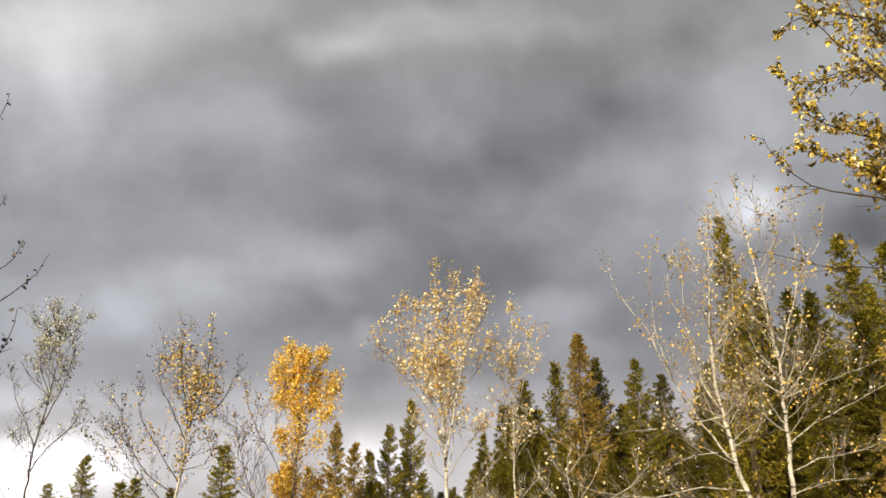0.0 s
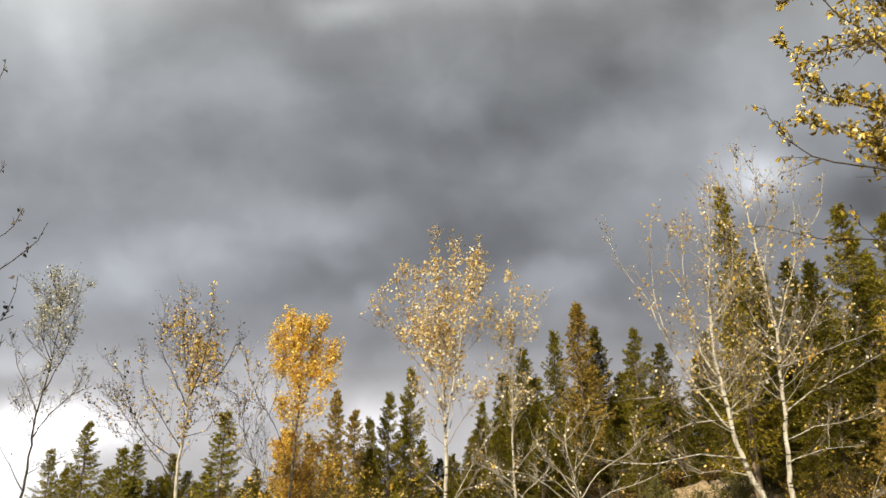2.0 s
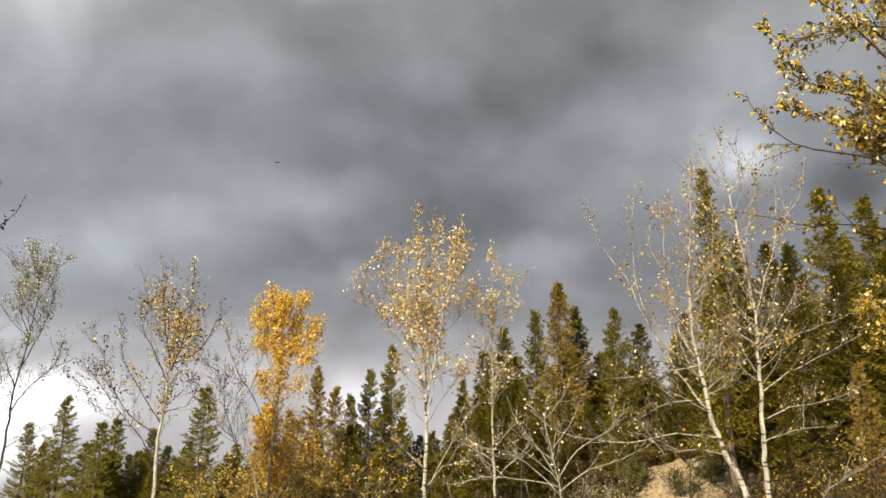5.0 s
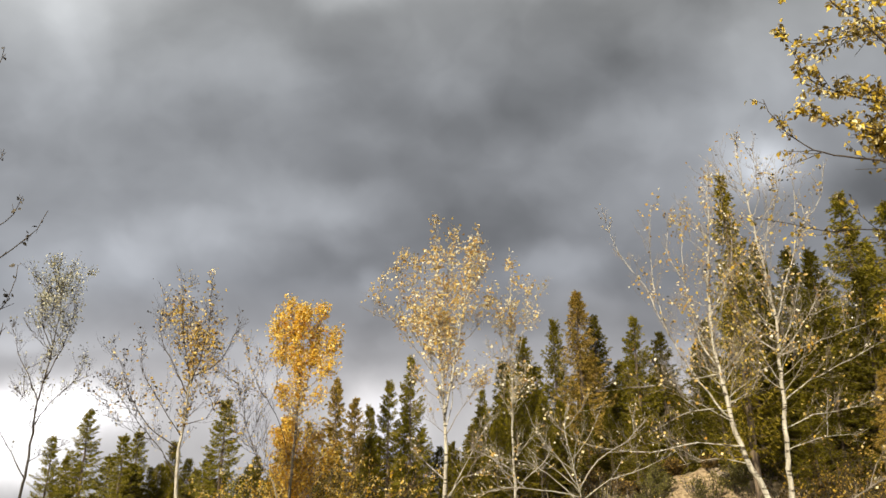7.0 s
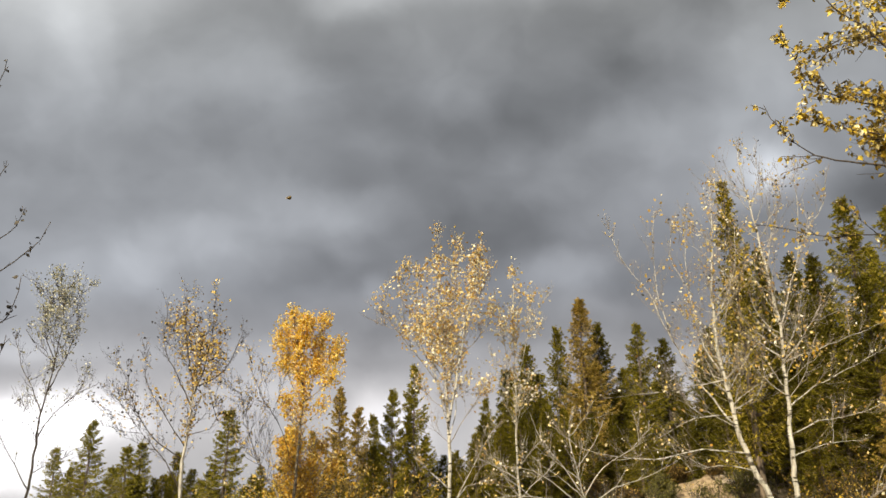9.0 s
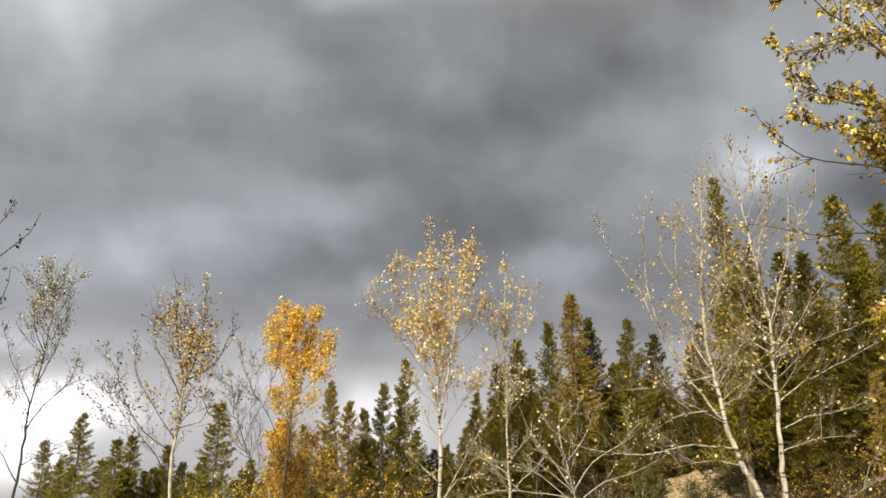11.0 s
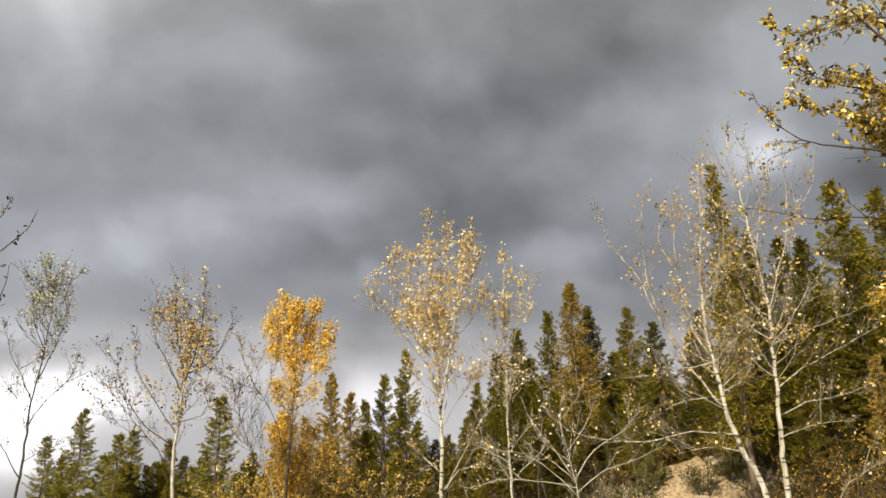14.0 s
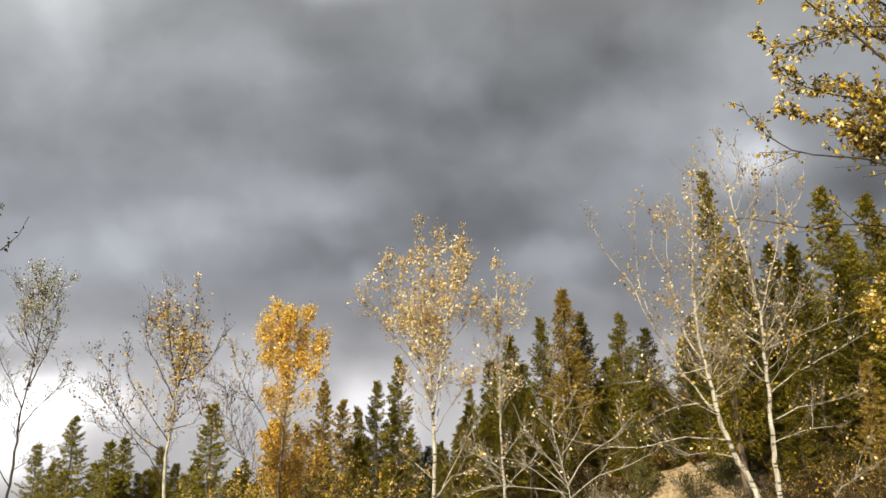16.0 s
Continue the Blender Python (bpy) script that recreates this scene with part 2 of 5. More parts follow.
def cloud_mat():
    m, n, l, p = blank("storm_cloud")
    n.remove(p)
    tc, sep = n.new("ShaderNodeTexCoord"), n.new("ShaderNodeSeparateXYZ")
    l.new(tc.outputs["Object"], sep.inputs[0])

    def math_node(op, a, b, c=None):
        k = n.new("ShaderNodeMath")
        k.operation = op
        for i, v in enumerate((a, b, c)):
            if v is None:
                continue
            if isinstance(v, (int, float)):
                k.inputs[i].default_value = v
            else:
                l.new(v, k.inputs[i])
        return k.outputs[0]

    u, v = math_node("DIVIDE", sep.outputs[0], sep.outputs[1]), math_node("DIVIDE", sep.outputs[2], sep.outputs[1])
    comb = n.new("ShaderNodeCombineXYZ")
    l.new(u, comb.inputs[0])
    l.new(v, comb.inputs[1])
    uv = comb.outputs[0]

    def swirl(vec, scale, detail, amount, rough=0.5):
        no, sub, add = n.new("ShaderNodeTexNoise"), n.new("ShaderNodeVectorMath"), n.new("ShaderNodeVectorMath")
        no.inputs["Scale"].default_value, no.inputs["Detail"].default_value, no.inputs["Roughness"].default_value = scale, detail, rough
        l.new(vec, no.inputs["Vector"])
        sub.operation, sub.inputs[1].default_value = "SUBTRACT", (0.5, 0.5, 0.5)
        l.new(no.outputs["Color"], sub.inputs[0])
        add.operation, add.inputs[1].default_value = "MULTIPLY_ADD", (amount, amount * 0.7, 0)
        l.new(sub.outputs[0], add.inputs[0])
        l.new(vec, add.inputs[2])
        return add.outputs[0]

    warp = swirl(swirl(uv, 4.0, 3, 0.06), 12.0, 4, 0.055)
    sp = n.new("ShaderNodeSeparateXYZ")
    l.new(warp, sp.inputs[0])
    rise = n.new("ShaderNodeMapRange")
    rise.inputs["From Min"].default_value, rise.inputs["From Max"].default_value = -0.40, 0.40
    l.new(sp.outputs[1], rise.inputs[0])
    deck = ramp(n, [(p_, (c, c, c)) for p_, c in DECK])
    deck.color_ramp.interpolation = "EASE"
    l.new(rise.outputs[0], deck.inputs[0])
    total = deck.outputs[0]
    for cu, cv, su, sv, a in CLOUDS_HIGH + CLOUDS_LOW + CLOUDS_EAST + CLOUDS_WISPS:
        mp, dot = n.new("ShaderNodeMapping"), n.new("ShaderNodeVectorMath")
        mp.inputs["Scale"].default_value = (1 / su, 1 / sv, 0)
        mp.inputs["Location"].default_value = (-cu / su, -cv / sv, 0)
        l.new(warp, mp.inputs[0])
        dot.operation = "DOT_PRODUCT"
        l.new(mp.outputs[0], dot.inputs[0])
        l.new(mp.outputs[0], dot.inputs[1])
        fall = math_node("POWER", 2.718, math_node("MULTIPLY", math_node("POWER", dot.outputs["Value"], 1.5), -1.0))
        total = math_node("MULTIPLY_ADD", fall, a, total)
    for scale, amount, stretch in ((4.0, 0.12, (0.8, 1.3, 1)), (9.0, 0.17, (0.9, 1.15, 1)), (20.0, 0.06, (0.9, 1.1, 1))):
        mp, no = n.new("ShaderNodeMapping"), n.new("ShaderNodeTexNoise")
        mp.inputs["Scale"].default_value = stretch
        mp.inputs["Rotation"].default_value = (0, 0, 0.35)
        no.inputs["Scale"].default_value, no.inputs["Detail"].default_value, no.inputs["Roughness"].default_value = scale, 3, 0.45
        no.inputs["Distortion"].default_value = 0.25
        l.new(warp, mp.inputs[0])
        l.new(mp.outputs[0], no.inputs["Vector"])
        total = math_node("ADD", total, math_node("MULTIPLY", math_node("SUBTRACT", no.outputs[0], 0.5), amount))
    light = math_node("POWER", math_node("MAXIMUM", total, 0.0), 2.2)
    tint, em = n.new("ShaderNodeMixRGB"), n.new("ShaderNodeEmission")
    tint.blend_type, tint.inputs[0].default_value = "MULTIPLY", 1.0
    hue = ramp(n, [(0.0, (0.99, 0.99, 1.01)), (0.28, (0.985, 0.985, 1.04)), (0.45, (0.92, 0.985, 1.11)), (0.75, (0.925, 0.99, 1.09)), (1.0, (0.955, 1.0, 1.03))])
    l.new(rise.outputs[0], hue.inputs[0])
    l.new(hue.outputs[0], tint.inputs[2])
    l.new(light, tint.inputs[1])
    l.new(tint.outputs[0], em.inputs[0])
    em.inputs[1].default_value = 0.71
    l.new(em.outputs[0], n["Material Output"].inputs[0])
    return m


def cloud_backdrop():
    verts, faces, na, ne = [], [], 36, 28
    for j in range(ne + 1):
        e = radians(-48 + 128 * j / ne)
        for i in range(na + 1):
            a = radians(-80 + 160 * i / na)
            verts.append((2600 * math.sin(a) * math.cos(e), 2600 * math.cos(a) * math.cos(e), 2600 * math.sin(e)))
    for j in range(ne):
        for i in range(na):
            k = j * (na + 1) + i
            faces.append((k, k + na + 1, k + na + 2, k + 1))
    me = bpy.data.meshes.new("cloud_backdrop")
    me.from_pydata(verts, [], faces)
    me.materials.append(cloud_mat())
    ob = new("backdrop", me)
    ob.matrix_world = pose(0, 0, 1.6, 20, 0, 0)
    return tagged(ob, "dark grey storm clouds with a white gap near the horizon", "sky", kind="structure")


clouds = cloud_backdrop()


# ---- ground ----
def ease(x):
    x = max(0.0, min(1.0, x))
    return x * x * (3 - 2 * x)


def ground_z(x, y):
    """Level clearing that rises to a sandy cut bank on the right, a gentle hill behind it."""
    z = 3.1 * ease((x + 4) / 13) * ease((y - 20.5) / 5.5)
    z += 0.50 * math.exp(-((x - 7.6) / 3.6) ** 2 - ((y - 25.8) / 2.2) ** 2)
    z += 0.03 * max(0.0, min(y, 120) - 26) * ease((x + 2) / 14)
    if y < 130 and abs(x) < 120:
        z += 0.35 * noise.noise((x * 0.21, y * 0.21, 3.1)) * ease((y - 12) / 8) + 0.10 * noise.noise((x * 0.9, y * 0.9, 7.7)) * ease((y - 6) / 8)
        z += (0.24 * noise.noise((x * 1.3, y * 1.3, 1.3)) + 0.20 * noise.noise((x * 2.7, y * 2.7, 5.3)) - 0.12 * abs(noise.noise((x * 1.9, y * 3.1, 8.3)))) * ease((y - 20) / 3) * ease((x + 1) / 4)
    return z


def ground():
    xs = sorted([-4500, -2500, -1000, -400, -150, -80, -60, -50, 4500, 2500, 1000, 400, 150, 80, 60, 50] + [-45 + 0.5 * i for i in range(181)] + [0.25 + 0.5 * i for i in range(28)])
    ys = sorted([-4500, -2500, -1000, -400, -150, -60, -20, 4500, 2500, 1000, 400, 200, 150, 120, 100, 85] + [-10 + 0.5 * i for i in range(171)] + [19.25 + 0.5 * i for i in range(20)])
    verts = [(x, y, ground_z(x, y)) for y in ys for x in xs]
    nx = len(xs)
    faces = [(j * nx + i, j * nx + i + 1, (j + 1) * nx + i + 1, (j + 1) * nx + i) for j in range(len(ys) - 1) for i in range(nx - 1)]
    me = bpy.data.meshes.new("ground")
    me.from_pydata(verts, [], faces)
    me.materials.append(M_GROUND)
    for f in me.polygons:
        f.use_smooth = True
    return tagged(new("ground", me), "dry grassy ground rising to a sandy cut bank", "ground", kind="structure")


ground()


# ---- trees ----
class Shape:
    """Vertices and faces of one part while it grows."""
    def __init__(self):
        self.v, self.f = [], []

    def tube(self, pts, r0, r1, n=5, taper=1.0):
        k0, prev = len(self.v), None
        m = len(pts)
        for i, p in enumerate(pts):
            d = (pts[min(i + 1, m - 1)] - pts[max(i - 1, 0)]).normalized()
            a = d.cross(Vector((0.3, 1, 0.1)) if prev is None else prev)
            if a.length < 1e-4:
                a = d.cross(Vector((1, 0, 0)))
            a.normalize()
            b = a.cross(d).normalized()
            prev = b
            r = r0 + (r1 - r0) * (i / max(1, m - 1)) ** taper
            for s in range(n):
                w = 2 * math.pi * s / n
                self.v.append(p + (a * math.cos(w) + b * math.sin(w)) * r)
        for i in range(m - 1):
            for s in range(n):
                self.f.append((k0 + i * n + s, k0 + i * n + (s + 1) % n, k0 + (i + 1) * n + (s + 1) % n, k0 + (i + 1) * n + s))
        self.f.append(tuple(k0 + (m - 1) * n + s for s in range(n)))
        self.f.append(tuple(k0 + n - 1 - s for s in range(n)))

    def leaf(self, p, d, up, length, width, fold):
        """A small folded blade."""
        side = d.cross(up)
        if side.length < 1e-4:
            side = Vector((1, 0, 0))
        side.normalize()
        nrm = side.cross(d).normalized()
        k = len(self.v)
        mid = p + d * length * 0.45
        self.v += [p, mid + side * width * 0.5 + nrm * fold, p + d * length, mid - side * width * 0.5 + nrm * fold]
        self.f += [(k, k + 1, k + 2), (k, k + 2, k + 3)]

    def broad_leaf(self, p, d, up, length, width, fold):
        """An oval, pointed blade on a short stalk, folded along its rib and curled at the tip."""
        side = d.cross(up)
        if side.length < 1e-4:
            side = Vector((1, 0, 0))
        side.normalize()
        nrm = side.cross(d).normalized()
        k = len(self.v)
        s0 = p + d * length * 0.22
        self.v.append(p)
        for q, w, c in ((0.0, 0.10, 0.0), (0.28, 0.92, -0.02), (0.58, 0.85, -0.05), (0.82, 0.42, -0.14)):
            c0 = s0 + d * length * q + nrm * length * c
            self.v += [c0 + side * width * 0.5 * w + nrm * fold * w, c0, c0 - side * width * 0.5 * w + nrm * fold * w]
        self.v.append(s0 + d * length - nrm * length * 0.24)
        self.f += [(k, k + 1, k + 3)]
        for i in range(3):
            a, b = k + 1 + 3 * i, k + 4 + 3 * i
            self.f += [(a, b, b + 1, a + 1), (a + 1, b + 1, b + 2, a + 2)]
        e = k + 10
        self.f += [(e, k + 13, e + 1), (e + 1, k + 13, e + 2)]

    def mesh(self, name, material, smooth=True):
        me = bpy.data.meshes.new(name)
        me.from_pydata(self.v, [], self.f)
        me.materials.append(material)
        if smooth:
            me.polygons.foreach_set("use_smooth", [True] * len(me.polygons))
        return me


def part(name, shape, material, parent, label="", smooth=True, kind=""):
    ob = new(name, shape.mesh(name, material, smooth))
    ob.parent = parent
    return tagged(ob, label, kind=kind)


def any_way(rng):
    while True:
        v = Vector((rng.uniform(-1, 1), rng.uniform(-1, 1), rng.uniform(-1, 1)))
        if 0.05 < v.length < 1:
            return v.normalized()


def spline(pts, step, rng, wobble):
    """A smooth, slightly crooked line through a few knots."""
    out = []
    for i in range(len(pts) - 1):
        p0, p1, p2, p3 = pts[max(i - 1, 0)], pts[i], pts[i + 1], pts[min(i + 2, len(pts) - 1)]
        k = max(2, int((p2 - p1).length / step))
        for j in range(k):
            t = j / k
            q = 0.5 * ((2 * p1) + (p2 - p0) * t + (2 * p0 - 5 * p1 + 4 * p2 - p3) * t * t + (3 * p1 - p0 - 3 * p2 + p3) * t ** 3)
            out.append(q + (any_way(rng) * wobble if i + j else Vector()))
    return out + [pts[-1].copy()]


def shoot(rng, p, d, length, bend, steps=5, crook=0.12):
    """A young shoot that turns upwards as it grows."""
    pts, d = [p.copy()], d.copy()
    for _ in range(steps):
        d = (d + Vector((0, 0, bend)) + any_way(rng) * crook).normalized()
        pts.append(pts[-1] + d * length / steps)
    return pts


def broadleaf_tree(name, label, base, limbs, seed, bark, twig_bark, leaf, leaves, leaf_size, leafy, shoots=9, shoot_len=0.9, upward=0.12,
                   twig_r=0.0055, group="", clumps=3, start=0.35, spread=0.9, clumping=1.0, limb_bark=0.042,
                   laterals=0, lateral_len=1.3, stout=1.0, core=None, more=(), scatter=0.12, side_bark=None, side_up=0.7):
    """A tree from its trunk (first limb) and main limbs, each (radius at foot, radius at tip, knots in metres from the base).
    leafy: density of leaves at heights, rows of (height, share). stout: thickness of the limbs. core: the crown's middle and
    half width, past which leaves are few. more: further sorts of leaves, each (material, number, size, leafy)."""
    rng = random.Random(seed)
    root = new(name)
    root.location = base
    tagged(root, label, "tree", group)
    twigs = Shape()
    spots = []
    limbs = list(limbs)
    for _ in range(laterals):           # thin crooked side branches off the main limbs
        at = rng.randrange(len(limbs)) if rng.random() < 0.75 else 0
        if len(limbs[at]) > 3:
            at = 0
        r0, r1, knots = limbs[at][:3]
        s = rng.uniform(0.35, 0.92)
        f = s * (len(knots) - 1)
        k = min(int(f), len(knots) - 2)
        a, c = Vector(knots[k]), Vector(knots[k + 1])
        foot, d = a + (c - a) * (f - k), (c - a).normalized()
        side = d.cross(any_way(rng)).normalized()
        side.y *= 0.8
        line = shoot(rng, foot, (d * 0.7 + side * rng.uniform(0.6, 1.1)).normalized(), lateral_len * rng.uniform(0.6, 1.3) * (1.25 - 0.6 * s), upward * side_up, 4, 0.2)
        limbs.append((min(0.02, r0 * 0.5), 0.005, [tuple(p) for p in line], True))
    for i, (r0, r1, knots, *_side) in enumerate(limbs):
        pts = spline([Vector(k) for k in knots], 0.22, rng, 0.02)
        wood = Shape()
        wood.tube(pts, r0 * (0.85 if i == 0 else 0.6 * stout), r1 * 0.6 * (1 if i == 0 else stout), 9 if i == 0 else 7, 0.8 if i == 0 else 0.65)
        part("trunk" if i == 0 else "limb", wood, side_bark if _side and side_bark else bark if r0 > limb_bark else twig_bark, root)
        length = sum((b - a).length for a, b in zip(pts, pts[1:]))
        n = max(3, int(shoots * length / 2.2))
        for _ in range(n):
            s = rng.uniform(0.5 if i == 0 else start, 1.0)
            k = min(len(pts) - 2, int(s * (len(pts) - 1)))
            d = (pts[k + 1] - pts[k]).normalized()
            side = d.cross(any_way(rng)).normalized()
            q = (d + side * rng.uniform(0.35, spread) + Vector((0, 0, 0.2))).normalized()
            ln = shoot_len * rng.uniform(0.45, 1.15) * (1.3 - 0.88 * s)
            line = shoot(rng, pts[k], q, ln, upward)
            twigs.tube(line, twig_r, twig_r * 0.45, 4)
            for _ in range(rng.randint(4, 7)):
                j = rng.randint(1, len(line) - 2)
                d2 = (line[j + 1] - line[j]).normalized()
                q2 = (d2 + d2.cross(any_way(rng)).normalized() * rng.uniform(0.4, 0.9) + Vector((0, 0, 0.15))).normalized()
                tw = shoot(rng, line[j], q2, ln * rng.uniform(0.25, 0.5), upward, 3)
                twigs.tube(tw, twig_r * 0.6, twig_r * 0.35, 3)
                spots += [(tw[1], i), (tw[2], i), (tw[3], i)]
            spots += [(line[k2], i) for k2 in (2, 3, 4, 5)]
    part("twig", twigs, twig_bark, root, kind="stuff")
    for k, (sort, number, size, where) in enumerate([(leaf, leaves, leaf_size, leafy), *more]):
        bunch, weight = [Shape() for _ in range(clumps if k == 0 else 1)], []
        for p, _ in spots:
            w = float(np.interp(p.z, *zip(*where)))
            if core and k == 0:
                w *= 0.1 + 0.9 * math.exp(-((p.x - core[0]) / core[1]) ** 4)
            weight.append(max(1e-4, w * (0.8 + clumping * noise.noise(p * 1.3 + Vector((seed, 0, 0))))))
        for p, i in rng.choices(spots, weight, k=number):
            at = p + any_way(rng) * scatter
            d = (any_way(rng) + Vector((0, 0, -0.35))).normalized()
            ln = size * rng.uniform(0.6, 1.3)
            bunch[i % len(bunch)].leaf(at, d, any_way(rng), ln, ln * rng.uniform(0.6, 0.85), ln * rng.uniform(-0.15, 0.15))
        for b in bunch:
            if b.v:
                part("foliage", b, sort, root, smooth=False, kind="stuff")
    return root


def conifer_shapes(seed, height, radius, droop, open_gap, needle, tuft=0.2, crown_from=0.08, sprays=5, layer=1.0, slim=0.9):
    """Trunk, boughs and needle sprays of one conifer. sprays: needle sprays on each side of a bough at each step;
    layer: distance between the layers of boughs; slim: how pointed the crown is."""
    rng = random.Random(seed)
    trunk, boughs, green = Shape(), Shape(), Shape()
    sway = [Vector((0, 0, height * k / 8)) + Vector((rng.uniform(-1, 1), rng.uniform(-1, 1), 0)) * 0.03 * (0 < k < 8) for k in range(9)]
    trunk.tube(sway, 0.013 * height + 0.03, 0.008, 7, 0.9)
    z = height * crown_from
    lop = [rng.uniform(0.74, 1.12) for _ in range(12)]
    up = Vector((0, 0, 1))
    while z < height * 0.985:
        share = 1 - z / height
        full = rng.uniform(0.78, 1.1)
        for k in range(rng.choice((5, 5, 6, 6, 7))):
            if rng.random() < open_gap:
                continue
            a = rng.uniform(0, 2 * math.pi)
            ln = radius * (share ** slim) * lop[int(a / 6.2832 * 12) % 12] * full * rng.uniform(0.6, 1.15) + 0.07
            out = Vector((math.cos(a), math.sin(a), 0))
            side = Vector((-out.y, out.x, 0))
            tilt = 0.55 - droop * (share ** 0.6) + rng.uniform(-0.12, 0.12)
            p0 = Vector((0, 0, z + rng.uniform(-0.08, 0.08)))
            steps = max(3, int(ln / (0.75 * tuft)))
            line = []
            for s in range(steps + 1):
                q = s / steps
                line.append(p0 + out * ln * q + up * ln * (tilt * q + 0.22 * q * q * droop - 0.10 * math.sin(q * 3.1)))
            boughs.tube(line[::3] + line[-1:] if len(line) > 4 else line, 0.012 + 0.008 * share, 0.004, 3)
            for s in range(1, steps + 1):
                q = s / steps
                if q < 0.18 and ln > 0.8:
                    continue
                reach = (0.02 + 0.27 * min(1.2, ln)) * (1.15 - q)
                for sgn in (-1, 1):
                    for extra in range(sprays):
                        off = reach * rng.random()
                        at = line[s] + side * sgn * off + out * (off * 0.5 - rng.uniform(0, 0.1)) - up * off * rng.uniform(0.05, 0.5)
                        d = out * rng.uniform(0.3, 1.0) + side * sgn * rng.uniform(0.1, 0.9) + up * rng.uniform(-1.1, 0.25)
                        size = tuft * rng.uniform(0.65, 1.3)
                        green.leaf(at, d.normalized(), any_way(rng), size, size * rng.uniform(0.14, 0.28), 0.012)
            for _ in range(3):
                green.leaf(line[-1], (out + any_way(rng) * 0.6 + up * 0.2).normalized(), any_way(rng), tuft, tuft * 0.25, 0.01)
        z += rng.uniform(0.15, 0.27) * (0.6 + 0.6 * share) * layer
    for _ in range(16):
        green.leaf(Vector((0, 0, height * rng.uniform(0.95, 1.0))), (any_way(rng) + up * 0.9).normalized(), any_way(rng), tuft, tuft * 0.24, 0.01)
    return trunk.mesh("trunk", M_BARK), boughs.mesh("bough", M_BARK), green.mesh("foliage", needle, False)


KINDS = {}


def conifer_kind(key, label, name, variants, **how):
    KINDS[key] = (label, name, [conifer_shapes(s, height=10.0, **how) for s in variants])


SPRUCE, THIN, FIR = "dark green spruce with drooping boughs", "thin open spruce with separate boughs", "olive green fir with dense boughs"
LARCH = "yellow-green larch turning gold in autumn"
conifer_kind("spruce", SPRUCE, "spruce_tree", (1, 2, 3), radius=2.5, droop=0.95, open_gap=0.06, needle=M_SPRUCE, tuft=0.16)
conifer_kind("thin", THIN, "spruce_tree", (4, 5, 6), radius=2.3, droop=1.0, open_gap=0.06, needle=M_OLIVE, tuft=0.16, layer=1.15, sprays=5)
conifer_kind("fir", FIR, "fir_tree", (7, 8, 9), radius=2.5, droop=0.80, open_gap=0.05, needle=M_FIR, tuft=0.16)
conifer_kind("larch", LARCH, "larch_tree", (10, 11, 12), radius=2.1, droop=0.70, open_gap=0.08, needle=M_LARCH, tuft=0.15, slim=0.85)
conifer_kind("rust", "rusty orange conifer with dense upright boughs", "larch_tree", (13, 14), radius=2.2, droop=0.75, open_gap=0.05, needle=M_RUSTCON, tuft=0.16)
conifer_kind("gold", "narrow golden larch behind the birches", "larch_tree", (15, 16), radius=1.7, droop=0.6, open_gap=0.12, needle=M_GOLDCON, tuft=0.15, crown_from=0.22)
FAR = dict(tuft=0.26, sprays=3, layer=1.35)
conifer_kind("far_spruce", SPRUCE, "spruce_tree", (21, 22), radius=2.4, droop=0.95, open_gap=0.06, needle=M_SPRUCE, **FAR)
conifer_kind("far_thin", THIN, "spruce_tree", (23, 24), radius=2.0, droop=0.9, open_gap=0.12, needle=M_OLIVE, **FAR)
conifer_kind("far_fir", FIR, "fir_tree", (25, 26), radius=2.4, droop=0.80, open_gap=0.05, needle=M_FIR, **FAR)
conifer_kind("far_larch", LARCH, "larch_tree", (27, 28), radius=2.2, droop=0.70, open_gap=0.1, needle=M_LARCH, **FAR)


def conifer(key, x, y, height, wide, turn, group):
    label, name, shapes = KINDS[key]
    root = new(name)
    k = height / 10.0
    root.matrix_world = pose(x, y, ground_z(x, y) - 0.05, 0, 0, turn) @ Matrix.Diagonal((k * wide, k * wide, k, 1))
    tagged(root, label, "tree", group)
    for nm, me in zip(("trunk", "bough", "foliage"), shapes[int(turn * 7 + height * 10) % len(shapes)]):
        ob = tagged(new(nm, me), kind="" if nm == "trunk" else "stuff")
        ob.parent = root
    return root


LEFT_CONIFERS = [("thin", -13.28, 30.00, 6.05, 1.32, 120), ("thin", -15.94, 33.00, 5.69, 1.15, 155), ("thin", -11.85, 30.00, 5.26, 1.38, 52), ("thin", -13.60, 36.00, 6.18, 1.38, 202), ("thin", -13.95, 34.00, 4.81, 1.72, 245), ("thin", -7.64, 28.00, 6.18, 1.26, 79), ("fir", -10.98, 33.00, 5.39, 1.15, 46), ("fir", -10.54, 35.00, 4.39, 1.38, 34), ("fir", -11.10, 32.00, 4.41, 1.38, 10), ("fir", -17.56, 38.00, 5.19, 1.38, 205), ("fir", -8.62, 36.00, 4.63, 1.38, 148), ("spruce", -9.70, 31.00, 4.53, 1.38, 113), ("spruce", -9.50, 33.00, 4.90, 1.26, 266), ("spruce", -11.81, 33.00, 4.32, 1.38, 274), ("spruce", -7.95, 32.00, 3.81, 1.49, 184), ("fir", -7.59, 33.00, 4.72, 1.26, 141), ("spruce", -6.54, 31.00, 3.91, 1.49, 88), ("fir", -8.35, 31.00, 3.81, 1.38, 54), ("spruce", -11.81, 31.00, 4.22, 1.49, 134), ("fir", -9.82, 30.00, 3.64, 1.49, 109), ]
